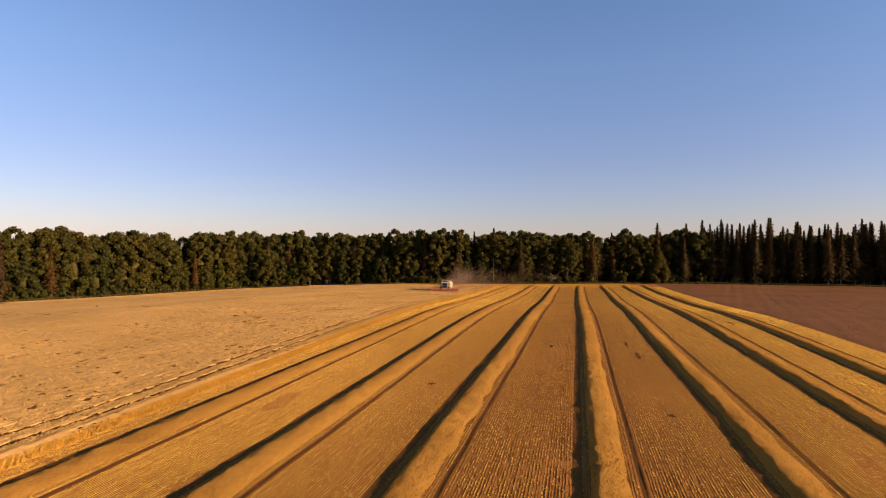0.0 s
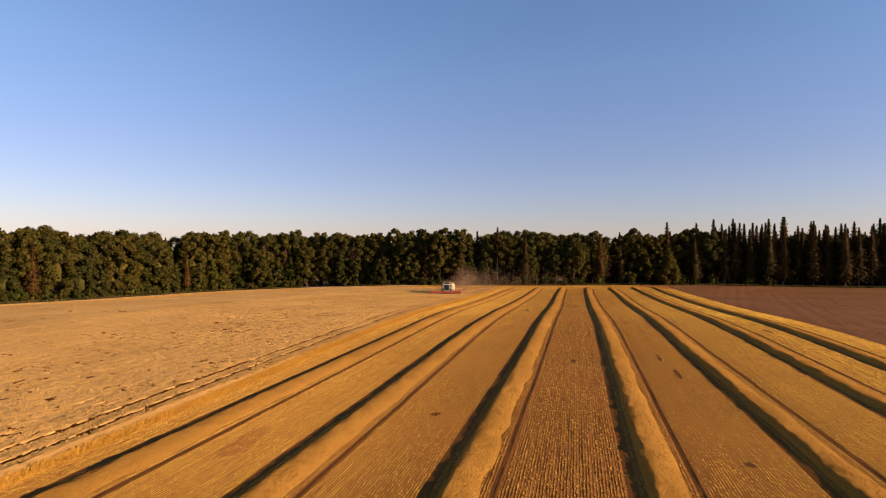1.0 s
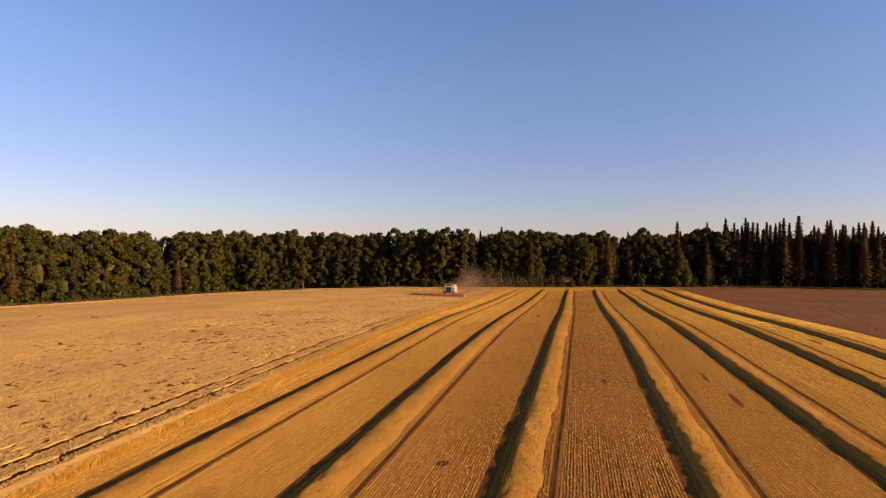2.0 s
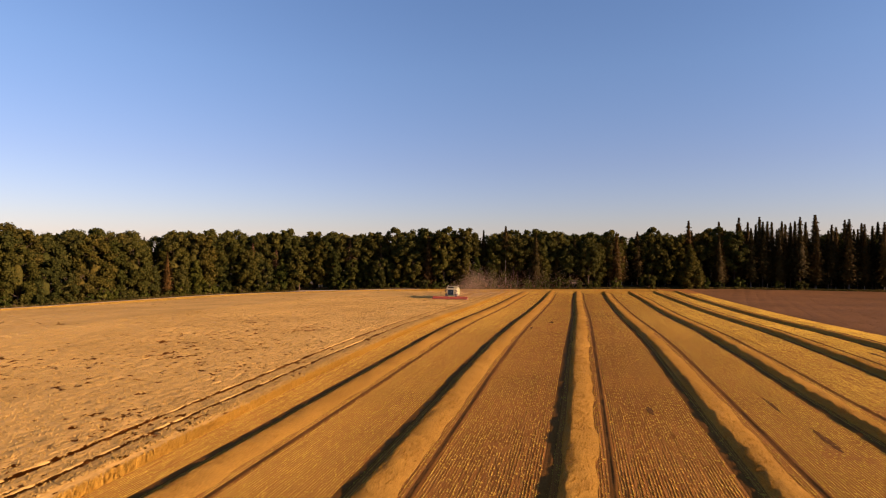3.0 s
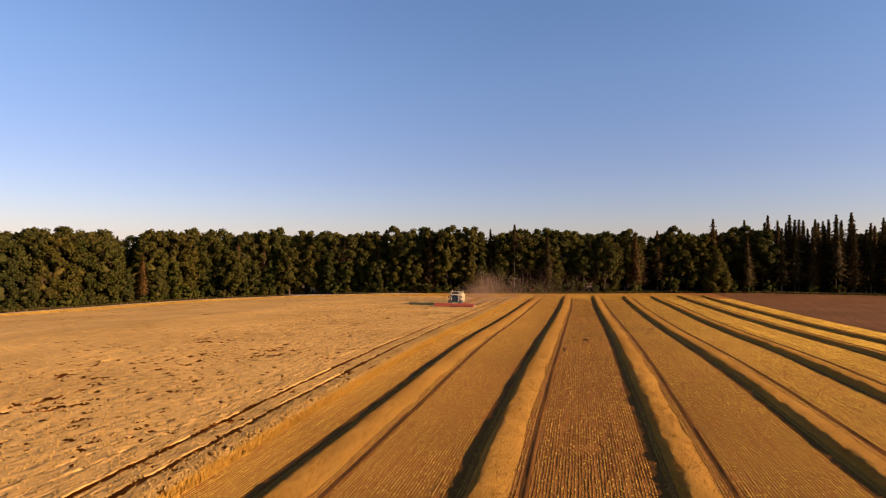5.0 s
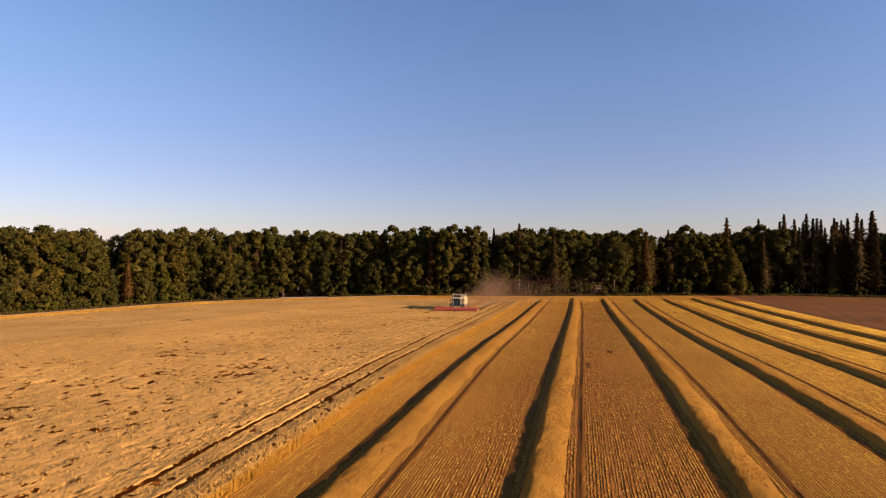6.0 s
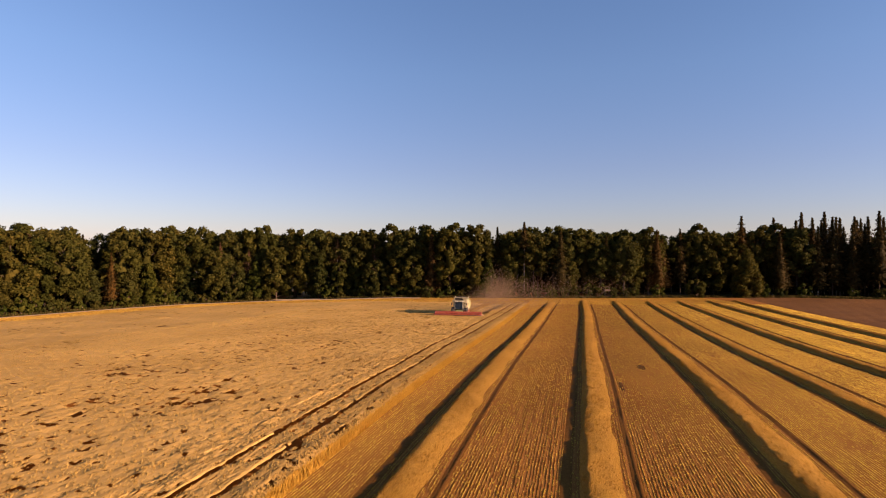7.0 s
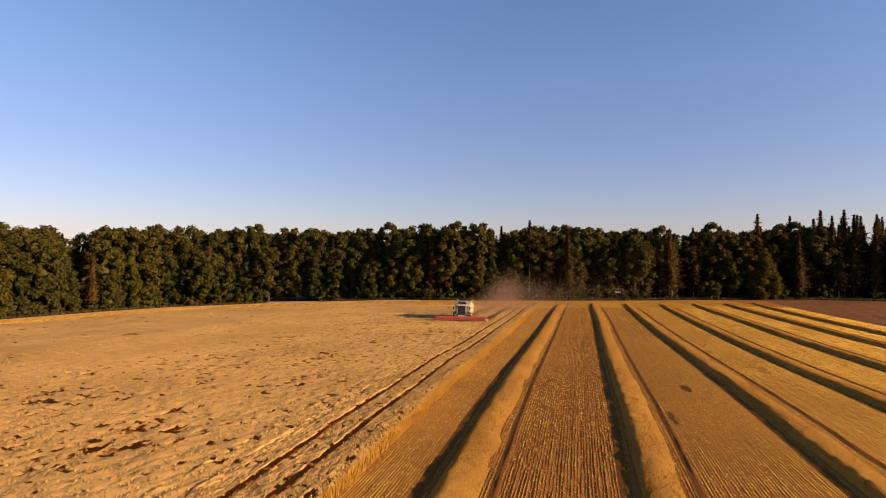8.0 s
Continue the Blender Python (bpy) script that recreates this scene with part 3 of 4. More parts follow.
def crown_outline(shape, f):
    """Width of a crown, 0 to 1, at the share f of its height."""
    if shape == "cone":
        return (1 - f) ** 0.75 * min(1.0, 0.62 + 1.9 * f) + 0.05
    return math.sqrt(max(0.02, 1 - ((f - 0.42) / 0.62) ** 2))


def broadleaf(name, label, mat, hgt, wid, leaves, lobes, low=0.12, size=0.42, group="woodland trees", bark=None, shape="dome"):
    """A broadleaved tree: tapered trunk, limbs, and a crown of dense clumps under many loose leaves."""
    z0, zh = hgt * low, hgt * (1 - low)
    sticks = [((0, 0, -0.3), (0.15, 0.1, hgt * 0.45), 0.30, 0.2), ((0.15, 0.1, hgt * 0.45), (0.05, 0.2, hgt * 0.86), 0.2, 0.05)]
    C, Rr = [], []
    for i in range(lobes):
        f = (i + 0.3 + 0.4 * rng.random()) / lobes
        w = crown_outline(shape, f)
        big = wid * (0.20 + 0.15 * rng.random()) * (0.6 + 0.4 * w)
        a = i * 2.39996 + rng.normal(0, 0.35)
        r = max(0.0, w * wid * (0.90 + 0.2 * rng.random()) - big * 0.8)
        c = np.array([math.cos(a) * r, math.sin(a) * r, z0 + big * 0.6 + f * (zh - big * 1.25)])
        C.append(c)
        Rr.append(big)
        zb = max(1.2, c[2] - 1.8 - 2 * rng.random())
        if zb < hgt * 0.8 and i % 2:
            sticks.append(((0.08, 0.08, zb), tuple(c), 0.09, 0.03))
    C, Rr = np.array(C), np.array(Rr)
    which = rng.choice(lobes, leaves, p=Rr ** 2 / (Rr ** 2).sum())
    D = rng.normal(0, 1, (leaves, 3))
    D[:, 2] += 0.3
    D += 0.5 * np.stack([C[which, 0], C[which, 1], np.zeros(leaves)], -1) / wid
    D /= np.linalg.norm(D, axis=1)[:, None]
    P = C[which] + D * (Rr[which] * (0.74 + 0.52 * rng.random(leaves)))[:, None] * np.array([1, 1, 0.8])
    P[:, 2] = np.maximum(P[:, 2], 0.25)
    V, f = leaf_tris(P, D, size)
    Vs, Fs, base = [V], [f], len(V)
    shells = [(c, (r, r, r * 0.8)) for c, r in zip(C, Rr)] + [((0, 0, z0 + zh * 0.45), (wid * 0.40, wid * 0.40, zh * 0.36))]
    for c, r in shells:
        v = clump(c, r)
        v[:, 2] = np.maximum(v[:, 2], 0.15)
        Vs.append(v)
        Fs.append(BALL_F + base)
        base += len(v)
    return plant(name, label, "tree", group, mesh_of("crown", np.concatenate(Vs), np.concatenate(Fs), mat, True), branch_mesh("trunk", sticks, bark or MAT_BARK))


def conifer(name, label, mat, hgt, wid, levels, bare=0.1, group="woodland trees", bark=None, size=0.58, spars=9, ragged=0.25, core=True):
    """A spruce: straight trunk and whorls of drooping, needle-covered boughs."""
    sticks = [((0, 0, -0.3), (0, 0, hgt * 0.5), 0.24, 0.15), ((0, 0, hgt * 0.5), (0, 0, hgt * 0.99), 0.15, 0.02)]
    P, N, S = [], [], []
    for i in range(levels):
        f = i / (levels - 1)
        z = hgt * (bare + (0.99 - bare) * f)
        reach = wid * (1 - f) ** 0.78 * min(1, 0.55 + f * 4) + 0.12
        reach *= (1.12, 0.78, 0.66)[i % 3] * (0.88 + 0.24 * rng.random())
        for b in range(spars):
            a = b * 2 * math.pi / spars + i * 0.83 + rng.normal(0, 0.2)
            L = reach * (1 - ragged + 2 * ragged * rng.random())
            steps = max(2, int(L / 0.65))
            for s in range(steps):
                q = (s + 0.6) / steps
                zz = z - 0.34 * L * q ** 1.1 + 0.16 * L * max(0, q - 0.7)
                P.append((math.cos(a) * L * q, math.sin(a) * L * q, zz + rng.normal(0, 0.08)))
                N.append((math.cos(a) * 0.55, math.sin(a) * 0.55, 0.75))
                S.append(size * (1.15 - 0.45 * q))
        if i % 6 == 0 and f < 0.9:
            a = i * 1.7
            sticks.append(((0, 0, z), (math.cos(a) * reach * 0.8, math.sin(a) * reach * 0.8, z - reach * 0.25), 0.04, 0.015))
    P, N = np.array(P), np.array(N)
    P[:, 2] = np.maximum(P[:, 2], 0.3)
    V, f = leaf_quads(P, N, np.array(S))
    f = as_tris(f)
    if core:                                # dense inner boughs, stepped in tiers
        na, nz = 11, levels // 2
        A, Q = np.meshgrid(np.linspace(0, 2 * math.pi, na, endpoint=False), np.linspace(0, 1, nz), indexing="ij")
        r = (wid * (1 - Q) ** 0.85 * np.minimum(1, 0.5 + Q * 4) + 0.05) * (0.34 + 0.34 * rng.random(A.shape)) * np.where(np.arange(nz) % 2, 0.7, 1.1)
        cv = np.stack([np.cos(A) * r, np.sin(A) * r, hgt * (bare + (0.97 - bare) * Q) - 0.25 * r], -1).reshape(-1, 3)
        i, j = np.meshgrid(np.arange(na), np.arange(nz - 1), indexing="ij")
        n = (i + 1) % na
        quads = np.stack([i * nz + j, n * nz + j, n * nz + j + 1, i * nz + j + 1], -1).reshape(-1, 4)
        f = np.concatenate([f, as_tris(quads) + len(V)])
        V = np.concatenate([V, cv])
    return plant(name, label, "tree", group, mesh_of("crown", V, f, mat), branch_mesh("trunk", sticks, bark or MAT_BARK))


def shrub(name, label, mat, hgt, wid, leaves, size=0.28):
    t = broadleaf(name, label, mat, hgt, wid, leaves, 9, 0.0, size, "woodland edge shrubs")
    t["category"] = "shrub"
    return t


BEECH_L = "tall dense olive-green beech at the edge of the wood"
BEECHES = [broadleaf("beech_tree", BEECH_L, MAT_BEECH, 24, 5.9, 3410, 40, 0.10, 0.45),
           broadleaf("beech_tree", BEECH_L, MAT_BEECH, 25, 5.4, 3260, 38, 0.16, 0.45),
           broadleaf("beech_tree", BEECH_L, MAT_BEECH, 23, 6.4, 3410, 40, 0.06, 0.45)]
OAKS = [broadleaf("oak_tree", "dark green round-crowned oak in the wood", MAT_OAK, 24, 5.8, 2960, 34, 0.30, 0.45),
        broadleaf("oak_tree", "dark green tall oak in the wood", MAT_OAK, 25, 5.0, 2960, 34, 0.24, 0.45),
        broadleaf("oak_tree", "dark green broad oak in the wood", MAT_OAK, 23.5, 6.5, 2960, 34, 0.34, 0.45)]
BACKS = [broadleaf("oak_tree", "dark green oak deep in the wood", MAT_OAK, 24.5, 6.0, 1250, 20, 0.50, 0.45),
         broadleaf("beech_tree", "olive-green beech deep in the wood", MAT_BEECH, 24.5, 6.4, 1250, 20, 0.50, 0.45)]
YOUNG = [broadleaf("young_maple", "fresh green young maple at the edge of the wood", MAT_FRESH, 14, 4.4, 3040, 28, 0.02, 0.32, shape="cone"),
         broadleaf("young_beech", "low dense young beech at the edge of the wood", MAT_BEECH, 15, 4.6, 3040, 26, 0.02, 0.32),
         broadleaf("young_oak", "dark green young oak at the edge of the wood", MAT_OAK, 13, 4.8, 3040, 26, 0.03, 0.32),
         broadleaf("young_hornbeam", "dense conical young hornbeam at the edge of the wood", MAT_OAK, 15, 4.6, 3040, 28, 0.02, 0.32, shape="cone")]
SPRUCES = [conifer("spruce_tree", "tall dark green spruce with drooping boughs", MAT_NEEDLE, 35, 7.0, 54, 0.10, bark=MAT_PALEBARK),
           conifer("spruce_tree", "tall dark green spruce with drooping boughs", MAT_NEEDLE, 33, 6.5, 50, 0.14, bark=MAT_PALEBARK),
           conifer("spruce_tree", "slim dark green spruce with a bare lower trunk", MAT_NEEDLE, 34, 5.8, 48, 0.20, ragged=0.4)]
LARCH = conifer("larch_tree", "browned narrow larch at the edge of the wood", MAT_LARCH, 21, 3.8, 36, 0.1)
DEADS = [conifer("withered_tree", "withered reddish-brown tree with a pale bare trunk", MAT_DEAD, 20, 3.0, 22, 0.55, bark=MAT_PALEBARK, size=0.3, spars=10, ragged=0.6, core=False)]
POLE_SPRUCE = conifer("tall_spruce", "very tall spruce with a long pale bare trunk", MAT_NEEDLE, 33, 3.4, 24, 0.66, bark=MAT_PALEBARK, spars=9)
SHRUBS = [shrub("elder_shrub", "dense green shrub along the edge of the wood", MAT_OAK, 3.4, 2.2, 480, 0.30),
          shrub("hazel_shrub", "fresh green hazel shrub along the edge of the wood", MAT_FRESH, 4.6, 2.4, 520, 0.30)]
DOME = shrub("round_shrub", "rounded dark green shrub before the spruces", MAT_BEECH, 6.2, 3.6, 2000)
LONE = broadleaf("lone_maple", "broad conical maple standing before the wood", MAT_BEECH, 16.5, 5.6, 5000, 44, 0.02, 0.30, shape="cone")

USED = set()


def stand(ob, x, y, k=1.0, turn=None, tall=1.0):
    """Sets out a copy of a tree at a place; the first takes the tree itself."""
    a = rng.random() * 360 if turn is None else turn
    m = pose(x, y, float(land(x, y)) - 0.1, 0, 0, a) @ Matrix.Diagonal((k, k, k * tall, 1))
    if ob.name not in USED:
        USED.add(ob.name)
        ob.matrix_basis = m
        return ob
    c = copy_thing(ob, m)
    c.matrix_basis = m
    return c


def pick(items):
    return items[int(rng.random() * len(items))]


def wood():
    east = RUN[9] - 8                       # spruces stand from here on
    rows = ((2.5, 6.4, 0), (8.5, 6.6, 1), (15.5, 7.0, 2), (23, 7.5, 2))
    for out, step, depth in rows:
        s = RUN[2] - 28 + rng.random() * step
        while s < RUN[-1]:
            x, y = edge_at(s, out + rng.normal(0, 1.1))
            dark = s > RUN[12] - 4          # the closed stand of spruces
            spruce = rng.random() < (0.97 if dark and depth < 2 else 0.7 if dark else 0.07 if s < east else 0.42 if depth < 2 else 0.15)
            ob, k = None, 1.0
            if spruce:
                ob, k = pick(SPRUCES), (0.72 if dark else 0.60) + 0.12 * rng.random()
                if depth == 0 and s < east:
                    k = 0.42 + 0.18 * rng.random()
            elif depth == 0:
                r = rng.random()
                if s > RUN[11]:
                    ob = pick(OAKS) if r < 0.15 else None
                elif s > east:
                    ob = pick(OAKS) if r < 0.3 else pick(YOUNG) if r < 0.6 else None
                else:
                    ob = pick(YOUNG) if r < 0.66 else pick(BEECHES) if r < 0.94 else LARCH
                k = 0.70 + 0.3 * rng.random()
            else:
                ob, k = pick(OAKS + BEECHES if depth == 1 else BACKS), (0.905 if s < east else 0.87) + 0.10 * rng.random()
            if depth == 2 and out > 20 and s < east and rng.random() < 0.4:
                ob = None
            if math.hypot(x - 36, y - 270) < 8 or math.hypot(x - 19.5, y - 265.5) < 6:
                ob = None               # room for the lone maple and the round shrub
            if ob is not None:
                stand(ob, x, y, k, tall=0.95 + 0.1 * rng.random())
            s += step * (0.75 + 0.5 * rng.random()) * ((0.62 if depth else 0.9) if dark else 1)
    s = RUN[2] - 25
    while s < RUN[-1]:
        x, y = edge_at(s, -0.2 + rng.normal(0, 0.9))
        if math.hypot(x + 109, y - 236) > 7 and (s < RUN[10] or rng.random() < 0.4):
            stand(pick(SHRUBS), x, y, 0.6 + 0.5 * rng.random())
        s += 3.0 + 2 * rng.random() + (3.5 if s > RUN[10] else 0)


wood()
stand(SPRUCES[0], 37.0, 281.0, 0.8)
stand(SPRUCES[1], -24.0, 252.5, 0.66)
for x, y in ((43, 284), (49.5, 286), (55, 283.5), (47, 292), (58, 290)):
    stand(pick(OAKS), x, y, 0.96 + 0.08 * rng.random())
for x, y in ((-158, 214), (-150, 224), (-144, 231), (-154, 233), (-134, 234), (-143, 240), (-124, 239), (-164, 226), (-116, 246), (-134, 246)):
    stand(pick(BACKS + OAKS), x, y, 0.97 + 0.08 * rng.random())
stand(POLE_SPRUCE, -35.8, 252.0, 0.75)
stand(LONE, 36.0, 270.0, 1.0)
stand(DOME, 19.5, 265.5, 1.0)
for x, y, k in ((-133.5, 228.5, 0.98), (-125.5, 232.5, 0.88), (-98, 242.5, 1.0), (-158, 196, 0.85), (-86, 246, 0.9)):
    stand(DEADS[0], x, y, k)
stand(LARCH, -160, 184, 1.0)


def deep_wood():
    """The dim mass of foliage deep inside the wood."""
    n = 30000
    s = RUN[2] - 30 + (RUN[-1] - RUN[2] + 30) * rng.random(n)
    x, y = edge_at(s, 27 + 6 * rng.random(n))
    z = land(x, y) + 18.0 * rng.random(n) ** 1.5
    N = np.zeros((n, 3))
    N[:, 1] = -1
    V, f = leaf_quads(np.stack([x, y, z], -1), N, np.full(n, 1.1))
    tagged(new("deep_wood", mesh_of("deep_wood", V, f, MAT_OAK)), "dark dense foliage deep inside the wood", "woods", kind="stuff")


deep_wood()

# ---- raised hide at the wood's edge ----
def raised_hide(x, y):
    e = new("hunting_stand")
    tagged(e, "small weathered timber hunting stand before the wood", "hunting stand")
    for sx in (-0.7, 0.7):
        for sy in (-0.6, 0.6):
            part("leg", rodded((sx * 1.35, sy * 1.35, -0.2), (sx, sy, 3.4), 0.07), MAT_TIMBER, e)
    part("platform", boxed(-0.85, 0.85, -0.75, 0.75, 2.2, 2.28), MAT_TIMBER, e)
    for a, b, c, d in ((-0.85, 0.85, -0.78, -0.74), (-0.85, 0.85, 0.74, 0.78), (-0.88, -0.84, -0.75, 0.75), (0.84, 0.88, -0.75, 0.75)):
        part("side_board", boxed(a, b, c, d, 2.28, 2.75), MAT_TIMBER, e)
    bm = boxed(-1.0, 1.0, -0.95, 0.95, 3.42, 3.5)
    part("roof", bm, MAT_TIMBER, e)
    part("brace", rodded((-0.9, -0.85, 0.3), (0.8, -0.7, 2.1), 0.04), MAT_TIMBER, e)
    part("brace", rodded((0.9, -0.85, 0.3), (-0.8, -0.7, 2.1), 0.04), MAT_TIMBER, e)
    lad = bmesh.new()
    for sx in (-1.9, -1.5):
        rod(lad, (sx - 1.6, -0.5, 0), (sx + 0.9, -0.5, 2.3), 0.04)
    for i in range(6):
        f = (i + 0.5) / 6
        rod(lad, (-3.5 + 2.5 * f, -0.55, 2.3 * f), (-3.1 + 2.5 * f, -0.45, 2.3 * f), 0.025)
    part("ladder", lad, MAT_TIMBER, e)
    e.matrix_basis = pose(x, y, float(land(x, y)), 0, 0, 20)


raised_hide(-9.5, 253.4)

# ---- combine harvester ----
def wheel_part(parent, name, x, y, r, w):
    hub = new(name)
    bm = bmesh.new()
    bmesh.ops.create_cone(bm, cap_ends=True, segments=28, radius1=r, radius2=r, depth=w, matrix=pose(0, 0, 0, 0, 90, 0))
    bmesh.ops.bevel(bm, geom=[e for e in bm.edges if abs(e.verts[0].co.x - e.verts[1].co.x) < 1e-4], offset=0.09, segments=2, affect="EDGES")
    for i in range(18):
        for sgn in (-1, 1):
            a = 360 / 18 * (i + 0.25 * sgn)
            m = pose(0, 0, 0, a, 0, 0) @ pose(sgn * w * 0.24, 0, r + 0.01, 0, 0, sgn * 35) @ Matrix.Diagonal((w * 0.5, 0.07, 0.07, 1))
            bmesh.ops.create_cube(bm, size=1, matrix=m)
    me = bpy.data.meshes.new(name)
    bm.to_mesh(me)
    bm.free()
    me.materials.append(MAT_TYRE)
    ob = new(name, me)
    bpy.data.objects.remove(hub)
    ob.parent = parent
    ob.matrix_basis = pose(x, y, r)
    s_ = 1 if x > 0 else -1
    rim = bmesh.new()
    rod(rim, (s_ * w * 0.30, 0, 0), (s_ * (w * 0.5 + 0.02), 0, 0), r * 0.55, 20, r * 0.5)
    rod(rim, (s_ * w * 0.5, 0, 0), (s_ * (w * 0.5 + 0.1), 0, 0), r * 0.16, 10)
    part("rim", rim, MAT_RED, ob, "dusty red wheel rim")
    return ob


def combine():
    e = new("combine_harvester")
    tagged(e, "cream and pale green combine harvester with a wide red header", "combine harvester")
    # chassis, body and grain tank
    body = part("body", prism([(0.9, 1.0), (6.6, 1.3), (7.4, 1.9), (7.4, 3.0), (6.2, 3.3), (1.1, 3.3), (0.9, 2.6)], -1.5, 1.5), MAT_CREAM, e)
    for sx in (-1, 1):
        x0, x1 = sorted((sx * 1.5, sx * 1.57))
        part("side_panel", prism([(1.2, 1.45), (3.6, 1.45), (3.6, 3.1), (1.2, 3.1)], x0, x1), MAT_CREAM, body)
        part("side_panel", prism([(3.68, 1.5), (6.7, 1.6), (7.1, 2.1), (7.1, 2.9), (3.68, 3.1)], x0, x1), MAT_GREEN, body, "pale green side panel")
        part("side_stripe", prism([(1.3, 2.55), (3.5, 2.55), (3.5, 2.72), (1.3, 2.72)], *sorted((sx * 1.575, sx * 1.582))), MAT_BLACK, body, "dark stripe")
    part("grain_tank", prism([(1.0, 3.3), (4.4, 3.3), (4.2, 3.62), (1.2, 3.62)], -1.35, 1.35), MAT_CREAM, e)
    # raised tank extension: dark inside, a pale rim, and the opened corner flaps
    part("tank_extension", prism([(1.15, 3.62), (4.2, 3.62), (4.35, 4.15), (1.0, 4.15)], -1.2, 1.05), MAT_BLACK, e, "dark raised grain-tank extension")
    rim = bmesh.new()
    box(rim, -1.5, 1.6, 0.92, 1.0, 4.15, 4.27)
    box(rim, -1.5, -1.42, 0.92, 4.4, 4.15, 4.27)
    box(rim, 1.52, 1.6, 0.92, 4.4, 4.15, 4.27)
    part("tank_rim", rim, MAT_CREAM, e, "pale rim of the grain tank")
    for pts in (((0.35, 4.15), (1.55, 4.15), (1.15, 3.62), (0.75, 3.62)), ((-1.45, 4.15), (-1.15, 4.15), (-1.1, 3.62), (-1.25, 3.62))):
        bm = bmesh.new()
        a = [bm.verts.new((x, 0.96, z)) for x, z in pts]
        b = [bm.verts.new((x, 1.02, z)) for x, z in pts]
        bm.faces.new(a), bm.faces.new(b[::-1])
        for i in range(4):
            bm.faces.new((a[i], b[i], b[(i + 1) % 4], a[(i + 1) % 4]))
        bmesh.ops.recalc_face_normals(bm, faces=bm.faces)
        part("tank_flap", bm, MAT_CREAM, e, "opened cream grain-tank flap")
    part("engine_deck", boxed(-1.35, 1.35, 4.6, 6.9, 3.2, 3.6, bevel=0.08), MAT_GREEN, e)
    part("exhaust", rodded((0.9, 5.0, 3.5), (0.9, 5.0, 4.1), 0.09), MAT_BLACK, e)
    # unloading auger folded back along the side
    part("unloading_auger", rodded((-1.62, 1.0, 3.45), (-1.75, 7.6, 3.5), 0.19, 14), MAT_CREAM, e)
    part("auger_spout", rodded((-1.75, 7.5, 3.5), (-1.78, 8.0, 3.2), 0.2, 12), MAT_BLACK, e)
    part("straw_hood", prism([(7.3, 1.0), (8.1, 0.9), (8.2, 1.6), (7.4, 2.5)], -1.2, 1.2), MAT_GREEN, e)
    # cab
    cab = part("cab", prism([(-0.75, 1.75), (0.95, 1.75), (0.95, 3.38), (-0.55, 3.38)], -0.95, 0.75), MAT_BLACK, e)
    bm = bmesh.new()
    box(bm, -0.9, 0.7, -0.80, -0.76, 1.86, 3.3)
    bmesh.ops.rotate(bm, verts=bm.verts, cent=(0, -0.78, 1.8), matrix=Matrix.Rotation(radians(-7), 3, "X"))
    part("windscreen", bm, MAT_GLASS, cab, "dark reflecting windscreen")
    for x0, x1 in ((-0.975, -0.955), (0.755, 0.775)):
        part("side_window", prism([(-0.62, 1.95), (0.8, 1.95), (0.8, 3.25), (-0.5, 3.25)], x0, x1), MAT_GLASS, cab)
    part("cab_roof", boxed(-1.12, 0.92, -1.0, 1.0, 3.38, 3.58, bevel=0.07), MAT_CREAM, cab, "cream cab roof")
    for x in (-0.97, 0.72):
        bm = rodded((x, -0.84, 1.8), (x, -0.6, 3.38), 0.06, 6)
        part("cab_pillar", bm, MAT_CREAM, cab)
    part("wiper", rodded((-0.1, -0.9, 1.95), (0.15, -0.75, 2.9), 0.02, 5), MAT_BLACK, cab)
    for x in (-0.8, -0.45, 0.25, 0.6):
        part("work_lamp", boxed(x - 0.1, x + 0.1, -1.06, -0.98, 3.42, 3.54, bevel=0.02), MAT_LENS, cab, "clear work lamp")
    part("operator_seat", prism([(0.1, 1.8), (0.65, 1.8), (0.75, 2.75), (0.6, 2.75), (0.5, 2.15), (0.1, 2.1)], -0.35, 0.2), MAT_BLACK, cab)
    # front bulkhead beside the cab with its platform and rail
    part("bulkhead", boxed(0.8, 1.55, -0.3, 0.95, 1.55, 3.3, bevel=0.05), MAT_CREAM, e)
    for z0, z1 in ((2.85, 3.1), (2.35, 2.62), (1.85, 2.15)):
        part("vent_panel", boxed(0.98, 1.22, -0.33, -0.29, z0, z1), MAT_BLACK, e, "dark vent panel")
    part("platform", boxed(0.75, 1.75, -0.9, -0.25, 1.62, 1.70), MAT_STEEL, e)
    rail = bmesh.new()
    for x in (0.85, 1.7):
        rod(rail, (x, -0.88, 1.7), (x, -0.88, 2.6), 0.025, 6)
    rod(rail, (0.85, -0.88, 2.6), (1.7, -0.88, 2.6), 0.025, 6)
    part("handrail", rail, MAT_STEEL, e)
    lad = bmesh.new()
    for y in (-0.85, -0.35):
        rod(lad, (1.78, y, 0.4), (1.78, y, 1.66), 0.03, 6)
    for i in range(4):
        box(lad, 1.74, 1.84, -0.85, -0.35, 0.45 + 0.32 * i, 0.49 + 0.32 * i)
    part("ladder", lad, MAT_BLACK, e)
    # mirrors on long arms
    for sx in (-1, 1):
        arm = part("mirror_arm", rodded((sx * 0.95, -0.85, 3.35), (sx * 1.55, -1.2, 3.25), 0.03, 6), MAT_BLACK, e)
        part("mirror", boxed(sx * 1.6 - 0.13, sx * 1.6 + 0.13, -1.25, -1.17, 2.7, 3.25, bevel=0.02), MAT_BLACK, arm)
    part("antenna", rodded((-1.25, 1.2, 3.6), (-1.25, 1.2, 4.5), 0.03, 6), MAT_BLACK, e)
